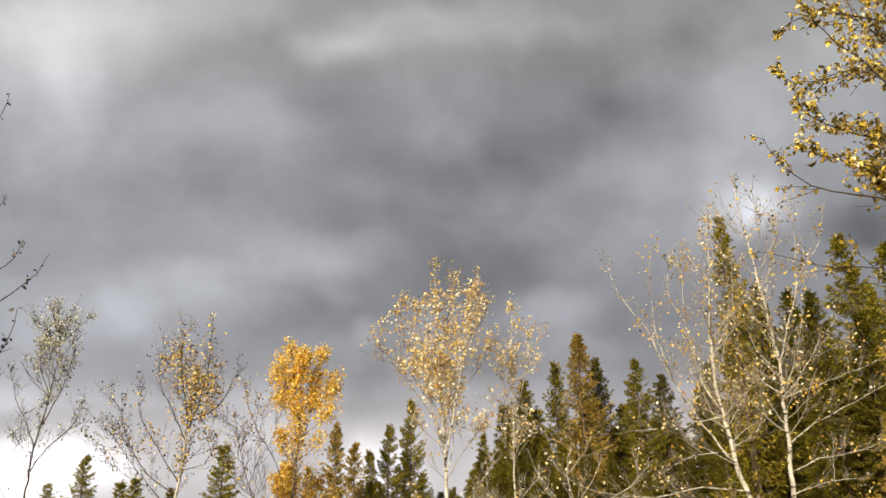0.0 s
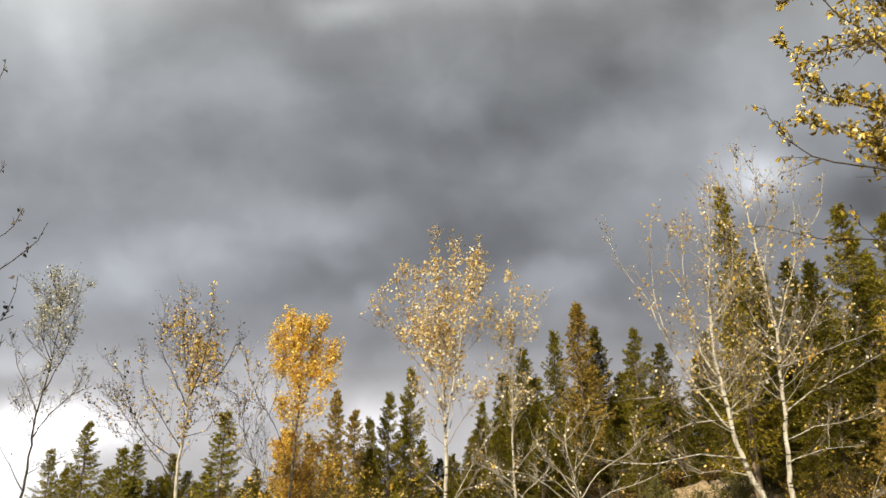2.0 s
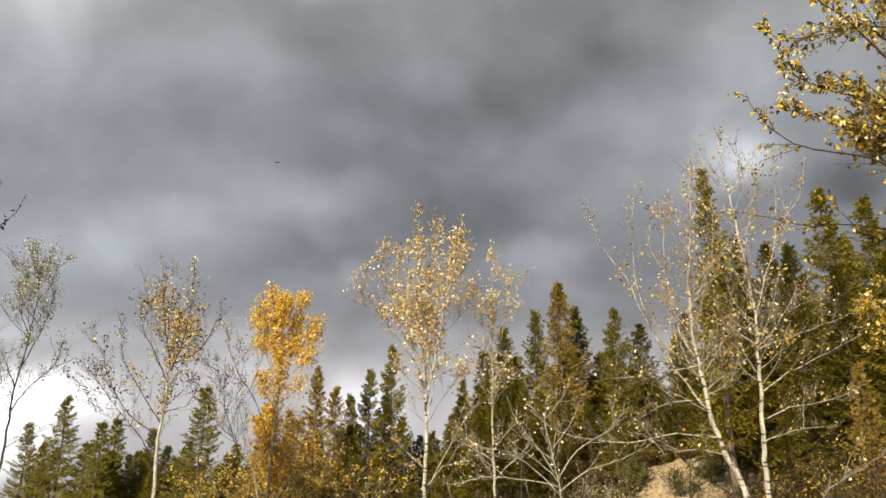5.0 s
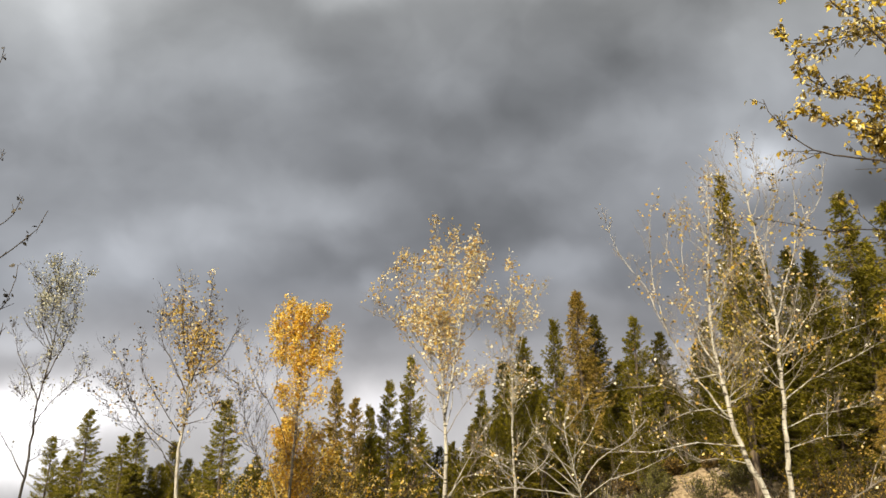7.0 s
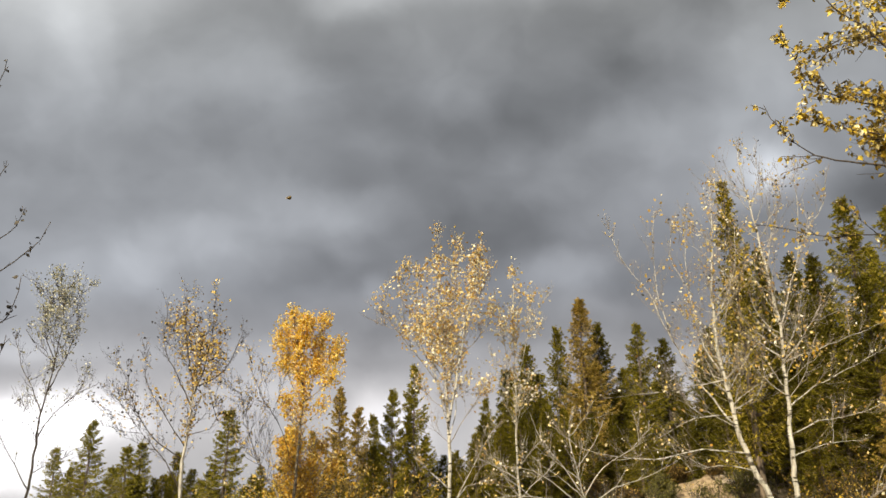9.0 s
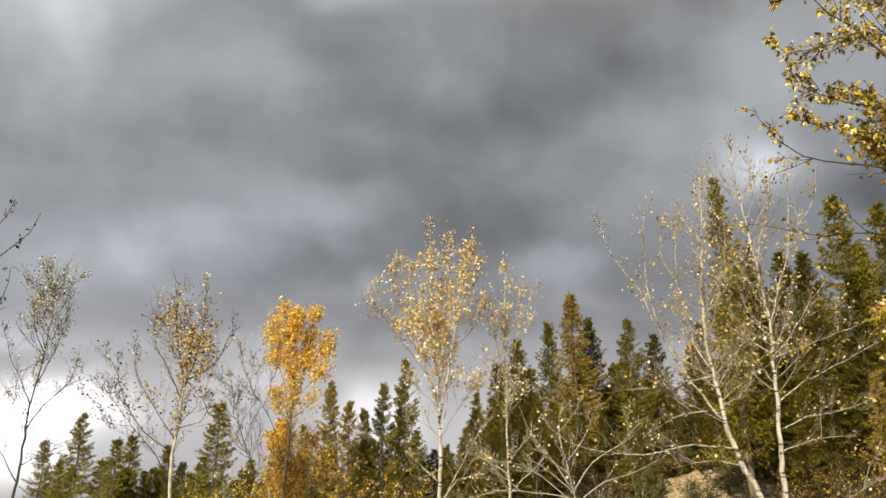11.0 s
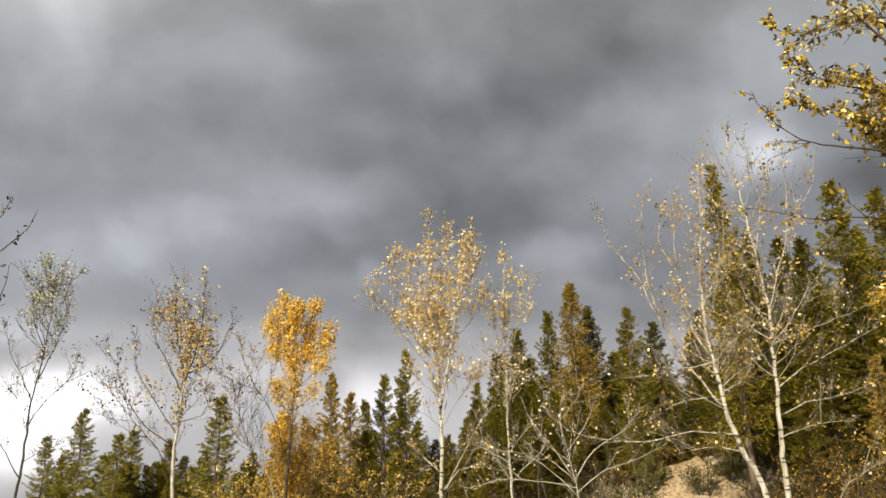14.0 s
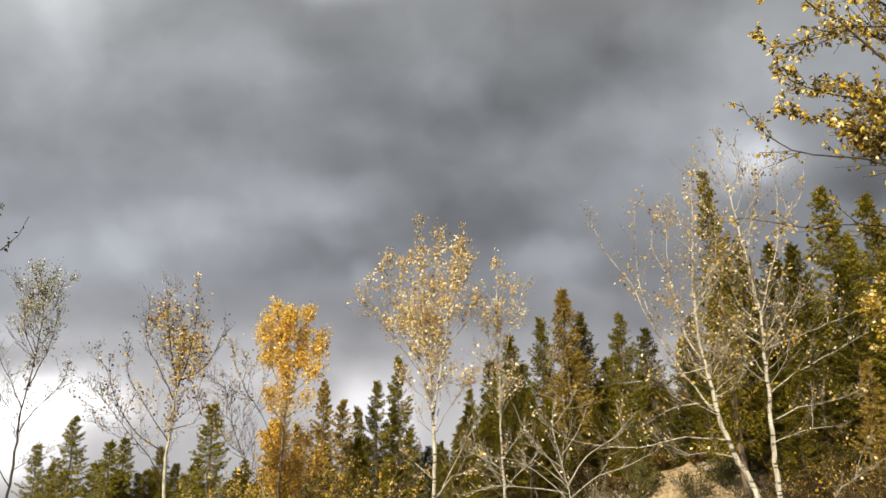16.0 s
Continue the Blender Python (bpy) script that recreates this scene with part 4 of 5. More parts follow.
SWAYING.append(broadleaf_tree("birch_tree", "leaning white birch with long bare limbs", (6.97, 17.00, -0.08), [
    (0.105, 0.008, [(0.00, 0.00, -0.05), (-0.35, 0.00, 2.42), (-0.59, 0.00, 3.00), (-0.85, 0.00, 3.75), (-0.94, 0.00, 4.52), (-1.05, 0.01, 5.26), (-1.08, 0.01, 6.27), (-1.02, 0.01, 7.32), (-0.88, 0.01, 8.42), (-0.80, 0.01, 9.59)]),
    (0.045, 0.007, [(-1.01, 0.00, 5.07), (-1.32, 0.15, 5.73), (-1.40, 0.31, 6.61), (-1.42, 0.46, 7.47), (-1.30, 0.61, 8.81)]),
    (0.055, 0.006, [(-0.83, 0.00, 3.87), (-1.24, 0.23, 4.62), (-1.62, 0.46, 5.35), (-2.01, 0.69, 6.43), (-2.25, 0.92, 7.27), (-2.75, 1.15, 8.21), (-2.96, 1.38, 9.19)]),
    (0.030, 0.006, [(-2.04, 0.00, 5.82), (-2.29, -0.11, 6.76), (-2.35, -0.21, 7.79), (-2.26, -0.32, 8.78)]),
    (0.030, 0.006, [(-1.08, 0.00, 6.27), (-0.60, 0.13, 7.09), (-0.29, 0.27, 8.10), (-0.21, 0.40, 9.01)]),
    (0.030, 0.006, [(-1.57, 0.00, 7.05), (-1.87, 0.10, 7.90), (-1.61, 0.20, 8.93)]),
    (0.038, 0.006, [(-0.79, 0.00, 3.46), (-1.65, 0.08, 3.53), (-2.65, 0.16, 3.36), (-3.46, 0.24, 3.42), (-4.22, 0.32, 3.64), (-4.67, 0.40, 4.13)]),
    (0.035, 0.006, [(-0.91, 0.00, 4.19), (-1.59, -0.19, 4.20), (-2.26, -0.39, 3.97), (-2.83, -0.58, 3.60)]),
    (0.028, 0.005, [(-1.02, 0.00, 4.98), (-2.02, -0.24, 4.77), (-3.05, -0.47, 4.61), (-3.80, -0.71, 4.50)]),
    (0.030, 0.005, [(-0.92, 0.00, 4.34), (-0.42, -0.06, 4.63), (-0.12, -0.12, 5.23)]),
    (0.030, 0.005, [(-0.72, 0.00, 3.12), (-1.37, 0.12, 3.22), (-2.06, 0.25, 3.08)]),
], 17, M_BIRCH, M_TWIG, M_GOLD, 800, 0.074, [(2.5, 0.4), (5.5, 0.6), (7.0, 0.8), (8.5, 0.9), (9.6, 0.3)], shoots=15, shoot_len=0.9, laterals=34, side_bark=M_PALETWIG, side_up=0.35, lateral_len=1.5, spread=1.1, limb_bark=0.027, start=0.22, twig_r=0.0038, stout=0.85, more=[(M_BRIGHT, 260, 0.085, [(2.5, 0.4), (8.0, 1.0)]), (M_DRYUNLIT, 120, 0.07, [(5.0, 0.3), (9.0, 1.0)])]))
SWAYING.append(broadleaf_tree("birch_tree", "white birch with forked bare upper stems", (7.25, 17.40, -0.08), [
    (0.095, 0.008, [(0.00, 0.00, -0.05), (0.03, 0.00, 2.44), (0.06, -0.02, 3.38), (0.13, -0.04, 4.34), (0.17, -0.06, 5.32), (0.22, -0.08, 6.29), (0.10, -0.10, 7.49), (0.02, -0.11, 8.50), (-0.13, -0.13, 9.83), (-0.18, -0.15, 10.81)]),
    (0.045, 0.007, [(0.25, 0.00, 6.18), (0.61, 0.08, 7.13), (1.14, 0.16, 8.28), (1.38, 0.24, 8.74), (1.42, 0.32, 9.66)]),
    (0.030, 0.006, [(1.26, 0.00, 8.64), (1.69, -0.08, 9.23), (1.89, -0.17, 10.19)]),
    (0.028, 0.005, [(0.89, 0.00, 7.87), (1.03, -0.15, 8.94), (1.06, -0.30, 10.27)]),
    (0.030, 0.006, [(0.14, 0.00, 7.52), (0.39, -0.01, 8.57), (0.72, -0.01, 9.44), (0.80, -0.02, 10.34)]),
    (0.032, 0.006, [(0.24, 0.00, 5.53), (0.66, -0.00, 5.95), (1.17, -0.01, 6.64), (1.83, -0.01, 7.47)]),
    (0.035, 0.006, [(0.13, 0.00, 4.44), (0.61, -0.01, 4.81), (1.41, -0.02, 5.21), (2.64, -0.03, 5.80)]),
    (0.030, 0.006, [(0.26, 0.00, 5.49), (1.27, -0.02, 5.84), (2.75, -0.04, 6.41)]),
    (0.030, 0.006, [(0.07, 0.00, 3.86), (0.70, -0.12, 4.14), (1.64, -0.24, 4.30), (2.37, -0.35, 4.65)]),
    (0.030, 0.006, [(0.25, 0.00, 6.11), (-0.21, -0.12, 6.41), (-0.44, -0.25, 7.10)]),
    (0.028, 0.005, [(0.03, 0.00, 3.38), (0.84, 0.10, 3.69), (1.76, 0.19, 3.76)]),
], 18, M_BIRCH, M_TWIG, M_GOLD, 660, 0.074, [(2.5, 0.4), (5.5, 0.6), (7.5, 0.8), (9.0, 0.8), (10.2, 0.2)], shoots=10, shoot_len=0.85, laterals=34, side_bark=M_PALETWIG, side_up=0.35, lateral_len=1.5, spread=1.1, limb_bark=0.027, start=0.22, twig_r=0.0042, stout=0.85, more=[(M_BRIGHT, 260, 0.085, [(2.5, 0.4), (8.0, 1.0)]), (M_DRYUNLIT, 120, 0.07, [(5.0, 0.3), (9.0, 1.0)])]))
SWAYING.append(broadleaf_tree("willow_tree", "low bare willow with pale fanning branches", (3.14, 18.50, -0.08), [
    (0.040, 0.006, [(0.00, 0.00, -0.05), (-0.09, 0.00, 2.21), (-0.17, -0.03, 2.75), (-0.29, -0.06, 3.36), (-0.39, -0.09, 3.99), (-0.31, -0.12, 4.56)]),
    (0.030, 0.005, [(-0.11, 0.00, 2.33), (-0.65, -0.19, 2.86), (-1.29, -0.39, 3.21), (-1.98, -0.58, 3.32)]),
    (0.030, 0.005, [(-0.14, 0.00, 2.51), (-0.77, -0.05, 2.63), (-1.59, -0.11, 2.73), (-2.35, -0.16, 2.60)]),
    (0.030, 0.005, [(-0.15, 0.00, 2.63), (0.37, 0.09, 3.32), (1.07, 0.18, 3.77), (1.67, 0.28, 4.36)]),
    (0.030, 0.005, [(-0.16, 0.00, 2.76), (-0.68, -0.18, 3.48), (-1.13, -0.36, 4.02), (-1.32, -0.54, 4.49)]),
    (0.030, 0.005, [(-0.11, 0.00, 2.39), (0.54, -0.19, 2.86), (1.27, -0.39, 3.09), (1.93, -0.58, 3.44)]),
    (0.025, 0.005, [(-0.26, 0.00, 3.31), (0.17, -0.13, 3.86), (0.41, -0.27, 4.41)]),
], 31, M_PALETWIG, M_PALETWIG, M_GOLD, 170, 0.07, [(0.5, 0.6), (3.0, 1.0)], shoots=6, shoot_len=0.8, limb_bark=0.029, laterals=9, lateral_len=1.2, spread=1.1, twig_r=0.0042, upward=0.08))
SWAYING.append(broadleaf_tree("birch_sapling", "thin pale birch sapling leaning over the bank", (6.96, 16.00, -0.08), [
    (0.040, 0.008, [(0.00, 0.00, -0.05), (0.76, 0.00, 2.14), (1.11, 0.01, 2.46), (1.63, 0.02, 2.76), (2.22, 0.03, 3.09)]),
    (0.020, 0.005, [(1.27, 0.00, 2.57), (1.54, 0.14, 3.04), (1.96, 0.28, 3.38)]),
], 19, M_BIRCH, M_TWIG, M_GOLD, 30, 0.07, [(0.0, 1.0), (3.0, 1.0)], shoots=6, shoot_len=0.6))

SWAYING.append(broadleaf_tree("aspen_tree", "aspen with bright yellow leaves at the edge of the clearing", (8.75, 13.00, -0.05), [
    (0.060, 0.010, [(0.00, 0.00, -0.05), (0.00, 0.00, 3.00), (-0.05, 0.00, 5.00), (-0.05, 0.00, 6.60)]),
    (0.030, 0.006, [(-0.02, 0.00, 4.20), (-0.50, 0.00, 4.75), (-0.95, 0.10, 5.15), (-1.25, 0.10, 5.40)]),
    (0.030, 0.006, [(-0.04, 0.00, 4.60), (-0.50, -0.20, 5.15), (-1.00, -0.20, 5.60)]),
    (0.026, 0.006, [(-0.01, 0.00, 3.60), (-0.50, 0.10, 4.20), (-1.05, 0.10, 4.85)]),
], 37, M_ASPEN, M_DARKTWIG, M_BRIGHT, 800, 0.07, [(3.5, 0.4), (4.8, 1.0), (5.7, 1.0), (6.5, 0.5)], shoots=14, shoot_len=0.5, more=[(M_NEAR, 400, 0.06, [(3.0, 1.0), (6.0, 1.0)])]))


SHRUBS = {"bare": ("leafless grey shrub with fanning stems", M_DARKBARK, M_RUST, 60, 0.05), "green": ("low olive green bush", M_DARKTWIG, M_BUSH, 900, 0.06),
          "rust": ("bush with rusty orange leaves", M_DARKTWIG, M_RUSSET, 1200, 0.07),
          "gold": ("bush with dense golden leaves", M_TWIG, M_BRIGHT, 1600, 0.08),
          "orange": ("bush with brown and orange autumn leaves", M_DARKTWIG, M_BRUSH, 1300, 0.07)}


def shrub(x, y, height, key, seed):
    label, wood, leaf, leaves, size = SHRUBS[key]
    rng = random.Random(seed)
    root = new("shrub")
    root.location = (x, y, ground_z(x, y) - 0.03)
    tagged(root, label, "shrub", "shrubs on the bank")
    twigs, green, spots = Shape(), Shape(), []
    for k in range(9 if key == "bare" else 12):
        a = rng.uniform(0, 6.283)
        lean = rng.uniform(0.15, 0.75)
        d = Vector((math.cos(a) * lean, math.sin(a) * lean, 1)).normalized()
        line = shoot(rng, Vector((math.cos(a) * 0.1, math.sin(a) * 0.1, 0)), d, height * rng.uniform(0.7, 1.08), -0.03, 8, 0.13)
        stem = Shape()
        stem.tube(line, 0.014, 0.004, 5)
        part("stem", stem, M_TWIG if key == "bare" else M_DARKBARK, root)
        for _ in range(9):
            j = rng.randint(2, 7)
            q = (line[j + 1] - line[j]).normalized() + any_way(rng) * 0.8
            tw = shoot(rng, line[j], q.normalized(), height * rng.uniform(0.12, 0.35), 0.08, 3)
            twigs.tube(tw, 0.006, 0.003, 3)
            spots += tw[1:]
    for p in rng.choices(spots, k=leaves):
        ln = size * rng.uniform(0.6, 1.3)
        green.leaf(p + any_way(rng) * 0.08, any_way(rng), any_way(rng), ln, ln * 0.7, ln * 0.1)
    part("twig", twigs, wood, root, kind="stuff")
    part("foliage", green, leaf, root, smooth=False, kind="stuff")


for i, (x, y, height, key) in enumerate([(0.97, 19.00, 3.46, "bare"), (2.34, 19.50, 3.38, "bare"), (2.87, 18.50, 3.41, "bare"), (6.39, 25.50, 0.92, "green"), (10.60, 22.00, 3.33, "rust"), (10.90, 21.00, 4.01, "rust"), (9.96, 22.50, 2.41, "orange"), (7.63, 24.00, 1.05, "green"), (4.61, 24.50, 1.63, "bare"), (9.37, 23.00, 1.88, "green"), (-1.01, 22.00, 3.10, "bare"), (-2.64, 26.00, 3.71, "orange"), (-3.43, 26.50, 4.19, "orange"), (8.83, 24.50, 0.88, "bare"), (10.18, 19.00, 3.46, "orange"), (-5.08, 25.50, 4.11, "gold"), (-4.10, 26.00, 4.33, "gold"), (-3.02, 26.00, 4.46, "gold"), (-5.46, 25.00, 3.55, "gold"), (6.08, 24.60, 0.80, "green"), (5.52, 24.00, 0.95, "green"), (6.24, 23.60, 0.75, "green"), (8.64, 24.50, 0.75, "green"), (9.48, 20.50, 3.06, "rust"), (10.43, 20.00, 3.09, "rust"), (9.53, 19.50, 2.86, "orange"), (10.24, 20.50, 3.40, "rust")]):
    shrub(x, y, height, key, 300 + i)
for i, (x, y, height, key) in enumerate([(6.5, 24.9, 0.6, "green"), (7.3, 24.6, 0.45, "bare"), (8.2, 25.3, 0.45, "orange"), (9.0, 25.2, 0.6, "green"), (9.9, 25.2, 0.9, "green"), (5.6, 25.2, 0.7, "orange")]):
    shrub(x, y, height, key, 360 + i)
rng = random.Random(77)
for i in range(14):                     # brush on the slope and the crest of the bank
    x, y = rng.uniform(1.5, 13), rng.uniform(20.5, 27)
    shrub(x, y, rng.uniform(0.5, 1.25), rng.choice(("green", "orange", "orange", "bare", "green")), 400 + i)


def stone(x, y, size, seed):
    rng = random.Random(seed)
    bm = bmesh.new()
    bmesh.ops.create_icosphere(bm, subdivisions=2, radius=size)
    for v in bm.verts:
        v.co *= 1 + 0.28 * noise.noise(v.co * (1.6 / size) + Vector((seed, 0, 0)))
        v.co.z *= 0.62
    me = bpy.data.meshes.new("stone")
    bm.to_mesh(me)
    bm.free()
    me.materials.append(M_STONE)
    ob = new("stone", me)
    ob.matrix_world = pose(x, y, ground_z(x, y) + size * 0.12, rng.uniform(-12, 12), rng.uniform(-12, 12), rng.uniform(0, 360))
    tagged(ob, "rounded tan stone half sunk in the sandy bank", "stone", "stones on the bank")


for i in range(40):
    stone(random.uniform(3.5, 10.5), random.uniform(22.4, 25.8), random.choice((0.06, 0.08, 0.1, 0.14, 0.18, 0.24)), 40 + i)


# ---- the two trees beside the camera ----
YELLOW_BOUGHS = [
    (((4.11, 5.10, 3.85), [(0.00, 0.00, 0.00), (-0.78, -0.10, 0.13), (-1.07, -0.10, 0.22), (-1.38, -0.10, 0.26), (-1.58, -0.10, 0.34), (-1.71, -0.10, 0.47), (-1.79, -0.10, 0.61), (-1.82, -0.10, 0.71)]), 20, 120, 0.009),
    (((4.11, 5.10, 4.09), [(0.00, 0.00, 0.00), (-0.59, 0.10, 0.23), (-0.91, 0.10, 0.34), (-1.15, 0.10, 0.39), (-1.35, 0.10, 0.43), (-1.46, 0.10, 0.52)]), 33, 486, 0.008),
    (((4.11, 5.10, 4.36), [(0.00, 0.00, 0.00), (-0.52, 0.00, 0.19), (-0.92, 0.00, 0.25), (-1.12, 0.00, 0.29), (-1.32, 0.00, 0.38), (-1.43, 0.00, 0.48), (-1.50, 0.00, 0.70)]), 33, 464, 0.008),
    (((4.11, 5.10, 4.55), [(0.00, 0.00, 0.00), (-0.62, -0.20, 0.07), (-0.86, -0.20, 0.37), (-1.01, -0.20, 0.57), (-1.23, -0.20, 0.78), (-1.43, -0.20, 1.10)]), 27, 392, 0.012),
    (((4.11, 5.10, 4.81), [(0.00, 0.00, 0.00), (-0.37, 0.20, 0.33), (-0.66, 0.20, 0.57), (-0.91, 0.20, 0.54), (-1.15, 0.20, 0.44), (-1.35, 0.20, 0.42), (-1.51, 0.20, 0.53)]), 28, 345, 0.008),
    (((4.11, 5.10, 5.08), [(0.00, 0.00, 0.00), (-0.30, 0.10, 0.28), (-0.56, 0.10, 0.49), (-0.79, 0.10, 0.70), (-1.03, 0.10, 0.87), (-1.24, 0.10, 0.98)]), 28, 417, 0.009),
]
YELLOW_BOUGHS_OUTER = [
    (((4.11, 5.10, 4.95), [(0.00, 0.00, 0.00), (-0.55, 0.05, 0.30), (-0.95, 0.05, 0.26), (-1.28, 0.05, 0.17)]), 24, 190, 0.007),
    (((4.11, 5.10, 5.35), [(0.00, 0.00, 0.00), (-0.60, -0.05, 0.27), (-1.10, -0.10, 0.32), (-1.42, -0.10, 0.22), (-1.58, -0.10, 0.08)]), 20, 150, 0.008),
    (((4.11, 5.10, 4.30), [(0.00, 0.00, 0.00), (-0.30, 0.40, 0.12), (-0.62, 0.40, 0.20), (-0.92, 0.40, 0.34)]), 26, 300, 0.008),
    (((4.11, 5.10, 4.70), [(0.00, 0.00, 0.00), (-0.30, 0.50, 0.15), (-0.60, 0.50, 0.20), (-0.85, 0.50, 0.38)]), 26, 280, 0.008),
    (((4.11, 5.10, 5.24), [(0.00, 0.00, 0.00), (-0.24, -0.10, 0.13), (-0.51, -0.10, 0.50), (-0.72, -0.10, 0.77)]), 35, 625, 0.009),
    (((4.11, 5.10, 4.09), [(0.00, 0.00, 0.00), (-0.38, 0.30, 0.34), (-0.57, 0.30, 0.46), (-0.69, 0.30, 0.61), (-0.76, 0.30, 0.73)]), 27, 351, 0.007),
]
YELLOW_BOUGHS_BACK = [
    (((4.11, 5.10, 3.75), [(0.00, 0.00, 0.00), (-0.17, 0.60, 0.45), (-0.40, 0.60, 0.59), (-0.55, 0.60, 0.74), (-0.64, 0.60, 0.78)]), 27, 351, 0.007),
    (((4.11, 5.10, 3.87), [(0.00, 0.00, 0.00), (-0.29, 0.50, 0.42), (-0.48, 0.50, 0.56), (-0.63, 0.50, 0.71), (-0.74, 0.50, 0.84)]), 41, 835, 0.008),
    (((4.11, 5.10, 3.37), [(0.00, 0.00, 0.00), (-0.02, 1.10, 0.58), (-0.48, 1.10, 0.65), (-0.91, 1.10, 0.64), (-1.23, 1.10, 0.71), (-1.51, 1.10, 0.76)]), 18, 179, 0.007),
    (((4.11, 5.10, 3.25), [(0.00, 0.00, 0.00), (0.08, 1.30, 0.62), (-0.28, 1.30, 0.78), (-0.53, 1.30, 1.03), (-0.65, 1.30, 1.15)]), 11, 82, 0.006),
    (((4.11, 5.10, 2.71), [(0.00, 0.00, 0.00), (0.03, 0.90, 0.37), (-0.33, 0.90, 0.51), (-0.55, 0.90, 0.53), (-0.71, 0.90, 0.49)]), 30, 518, 0.008),
    (((4.11, 5.10, 2.45), [(0.00, 0.00, 0.00), (0.01, 1.10, 0.36), (-0.33, 1.10, 0.45), (-0.54, 1.10, 0.52)]), 23, 347, 0.007),
]
BARE_BOUGHS = [
    (((-4.10, 5.00, 3.07), [(0.00, 0.00, 0.00), (0.82, 0.00, 0.12), (0.99, 0.00, 0.20), (1.13, 0.00, 0.29), (1.25, 0.00, 0.40), (1.34, 0.00, 0.50), (1.39, 0.00, 0.63)]), 9, 8, 0.007),
    (((-4.10, 5.00, 3.30), [(0.00, 0.00, 0.00), (0.71, 0.10, 0.16), (0.88, 0.10, 0.24), (1.05, 0.10, 0.36), (1.12, 0.10, 0.46), (1.14, 0.10, 0.55)]), 8, 6, 0.006),
    (((-4.10, 5.00, 2.73), [(0.00, 0.00, 0.00), (1.02, -0.20, 0.06), (1.18, -0.20, 0.15), (1.31, -0.20, 0.22), (1.36, -0.20, 0.31), (1.37, -0.20, 0.51)]), 9, 13, 0.007),
    (((-4.10, 5.00, 3.75), [(0.00, 0.00, 0.00), (0.67, 0.00, 0.13), (0.85, 0.00, 0.21), (0.97, 0.00, 0.30), (1.00, 0.00, 0.42)]), 7, 5, 0.006),
    (((-4.10, 5.00, 4.51), [(0.00, 0.00, 0.00), (0.44, 0.10, 0.20), (0.63, 0.10, 0.30), (0.75, 0.10, 0.37), (0.78, 0.10, 0.57)]), 7, 6, 0.006),
    (((-4.10, 5.00, 2.40), [(0.00, 0.00, 0.00), (1.03, -0.10, 0.09), (1.18, -0.10, 0.19), (1.26, -0.10, 0.34), (1.29, -0.10, 0.48)]), 7, 6, 0.006),
]
BOUGHS = []


def near_tree(name, label, base, height, lean, boughs, leaf, bark, seed, shoot_len, sways, leaf_size):
    """A young tree beside the camera, whose boughs reach into view."""
    rng = random.Random(seed)
    root = new(name)
    root.location = base
    tagged(root, label, "tree")
    trunk = Shape()
    trunk.tube(spline([Vector((0, 0, -0.05)), Vector((0.02, 0, 1.5)), Vector((lean * 0.5, 0, height * 0.55)), Vector((lean, 0, height))], 0.3, rng, 0.01), 0.085, 0.012, 10)
    part("trunk", trunk, bark, root)
    for (at, knots), shoots, leaves, r in boughs:
        wood, blades, spots = Shape(), Shape(), []
        line = spline([Vector(k) for k in knots], 0.07, rng, 0.006)
        wood.tube(line, r * 1.5, 0.0022, 6)
        first = len(line) // 4
        for _ in range(shoots):
            k = rng.randint(first, len(line) - 2)
            d = (line[k + 1] - line[k]).normalized()
            q = (d + d.cross(any_way(rng)).normalized() * rng.uniform(0.4, 1.0) + Vector((0, 0, 0.1))).normalized()
            tw = shoot(rng, line[k], q, shoot_len * rng.uniform(0.4, 1.2) * (1.05 - 0.9 * k / len(line)), 0.05, 5, 0.16)
            wood.tube(tw, 0.0032, 0.0016, 4)
            spots += tw[1:] + tw[2:]
        spots += line[first::2] + line[-3:]
        if not sways:
            spots = spots[-6:] + line[-5:] * 3
        for p in rng.choices(spots, k=leaves):
            ln = leaf_size * rng.uniform(0.55, 1.15)
            d = (any_way(rng) + Vector((-0.2, 0, -0.45))).normalized()
            blades.broad_leaf(p + any_way(rng) * 0.012, d, (any_way(rng) + Vector((0, 0, 0.5))).normalized(), ln, ln * rng.uniform(0.55, 0.8), ln * rng.uniform(0.02, 0.16))
        bough = part("bough", wood, M_DARKTWIG, root)
        here = Vector(at) - Vector(base)
        bough.location = here
        part("foliage", blades, leaf, bough, smooth=False, kind="stuff")
        if sways:
            BOUGHS.append((bough, here))
    return root


near_tree("birch_tree", "young birch with yellow-green autumn leaves beside the clearing", (4.11, 5.1, 0), 6.5, 0.1, YELLOW_BOUGHS + YELLOW_BOUGHS_OUTER + YELLOW_BOUGHS_BACK, M_NEAR, M_ASPEN, 71, 0.56, True, 0.045)
near_tree("alder_tree", "almost bare young alder with dark curled leaves", (-4.1, 5.0, 0), 5.0, -0.1, BARE_BOUGHS, M_DRYUNLIT, M_TWIG, 72, 0.24, False, 0.040)


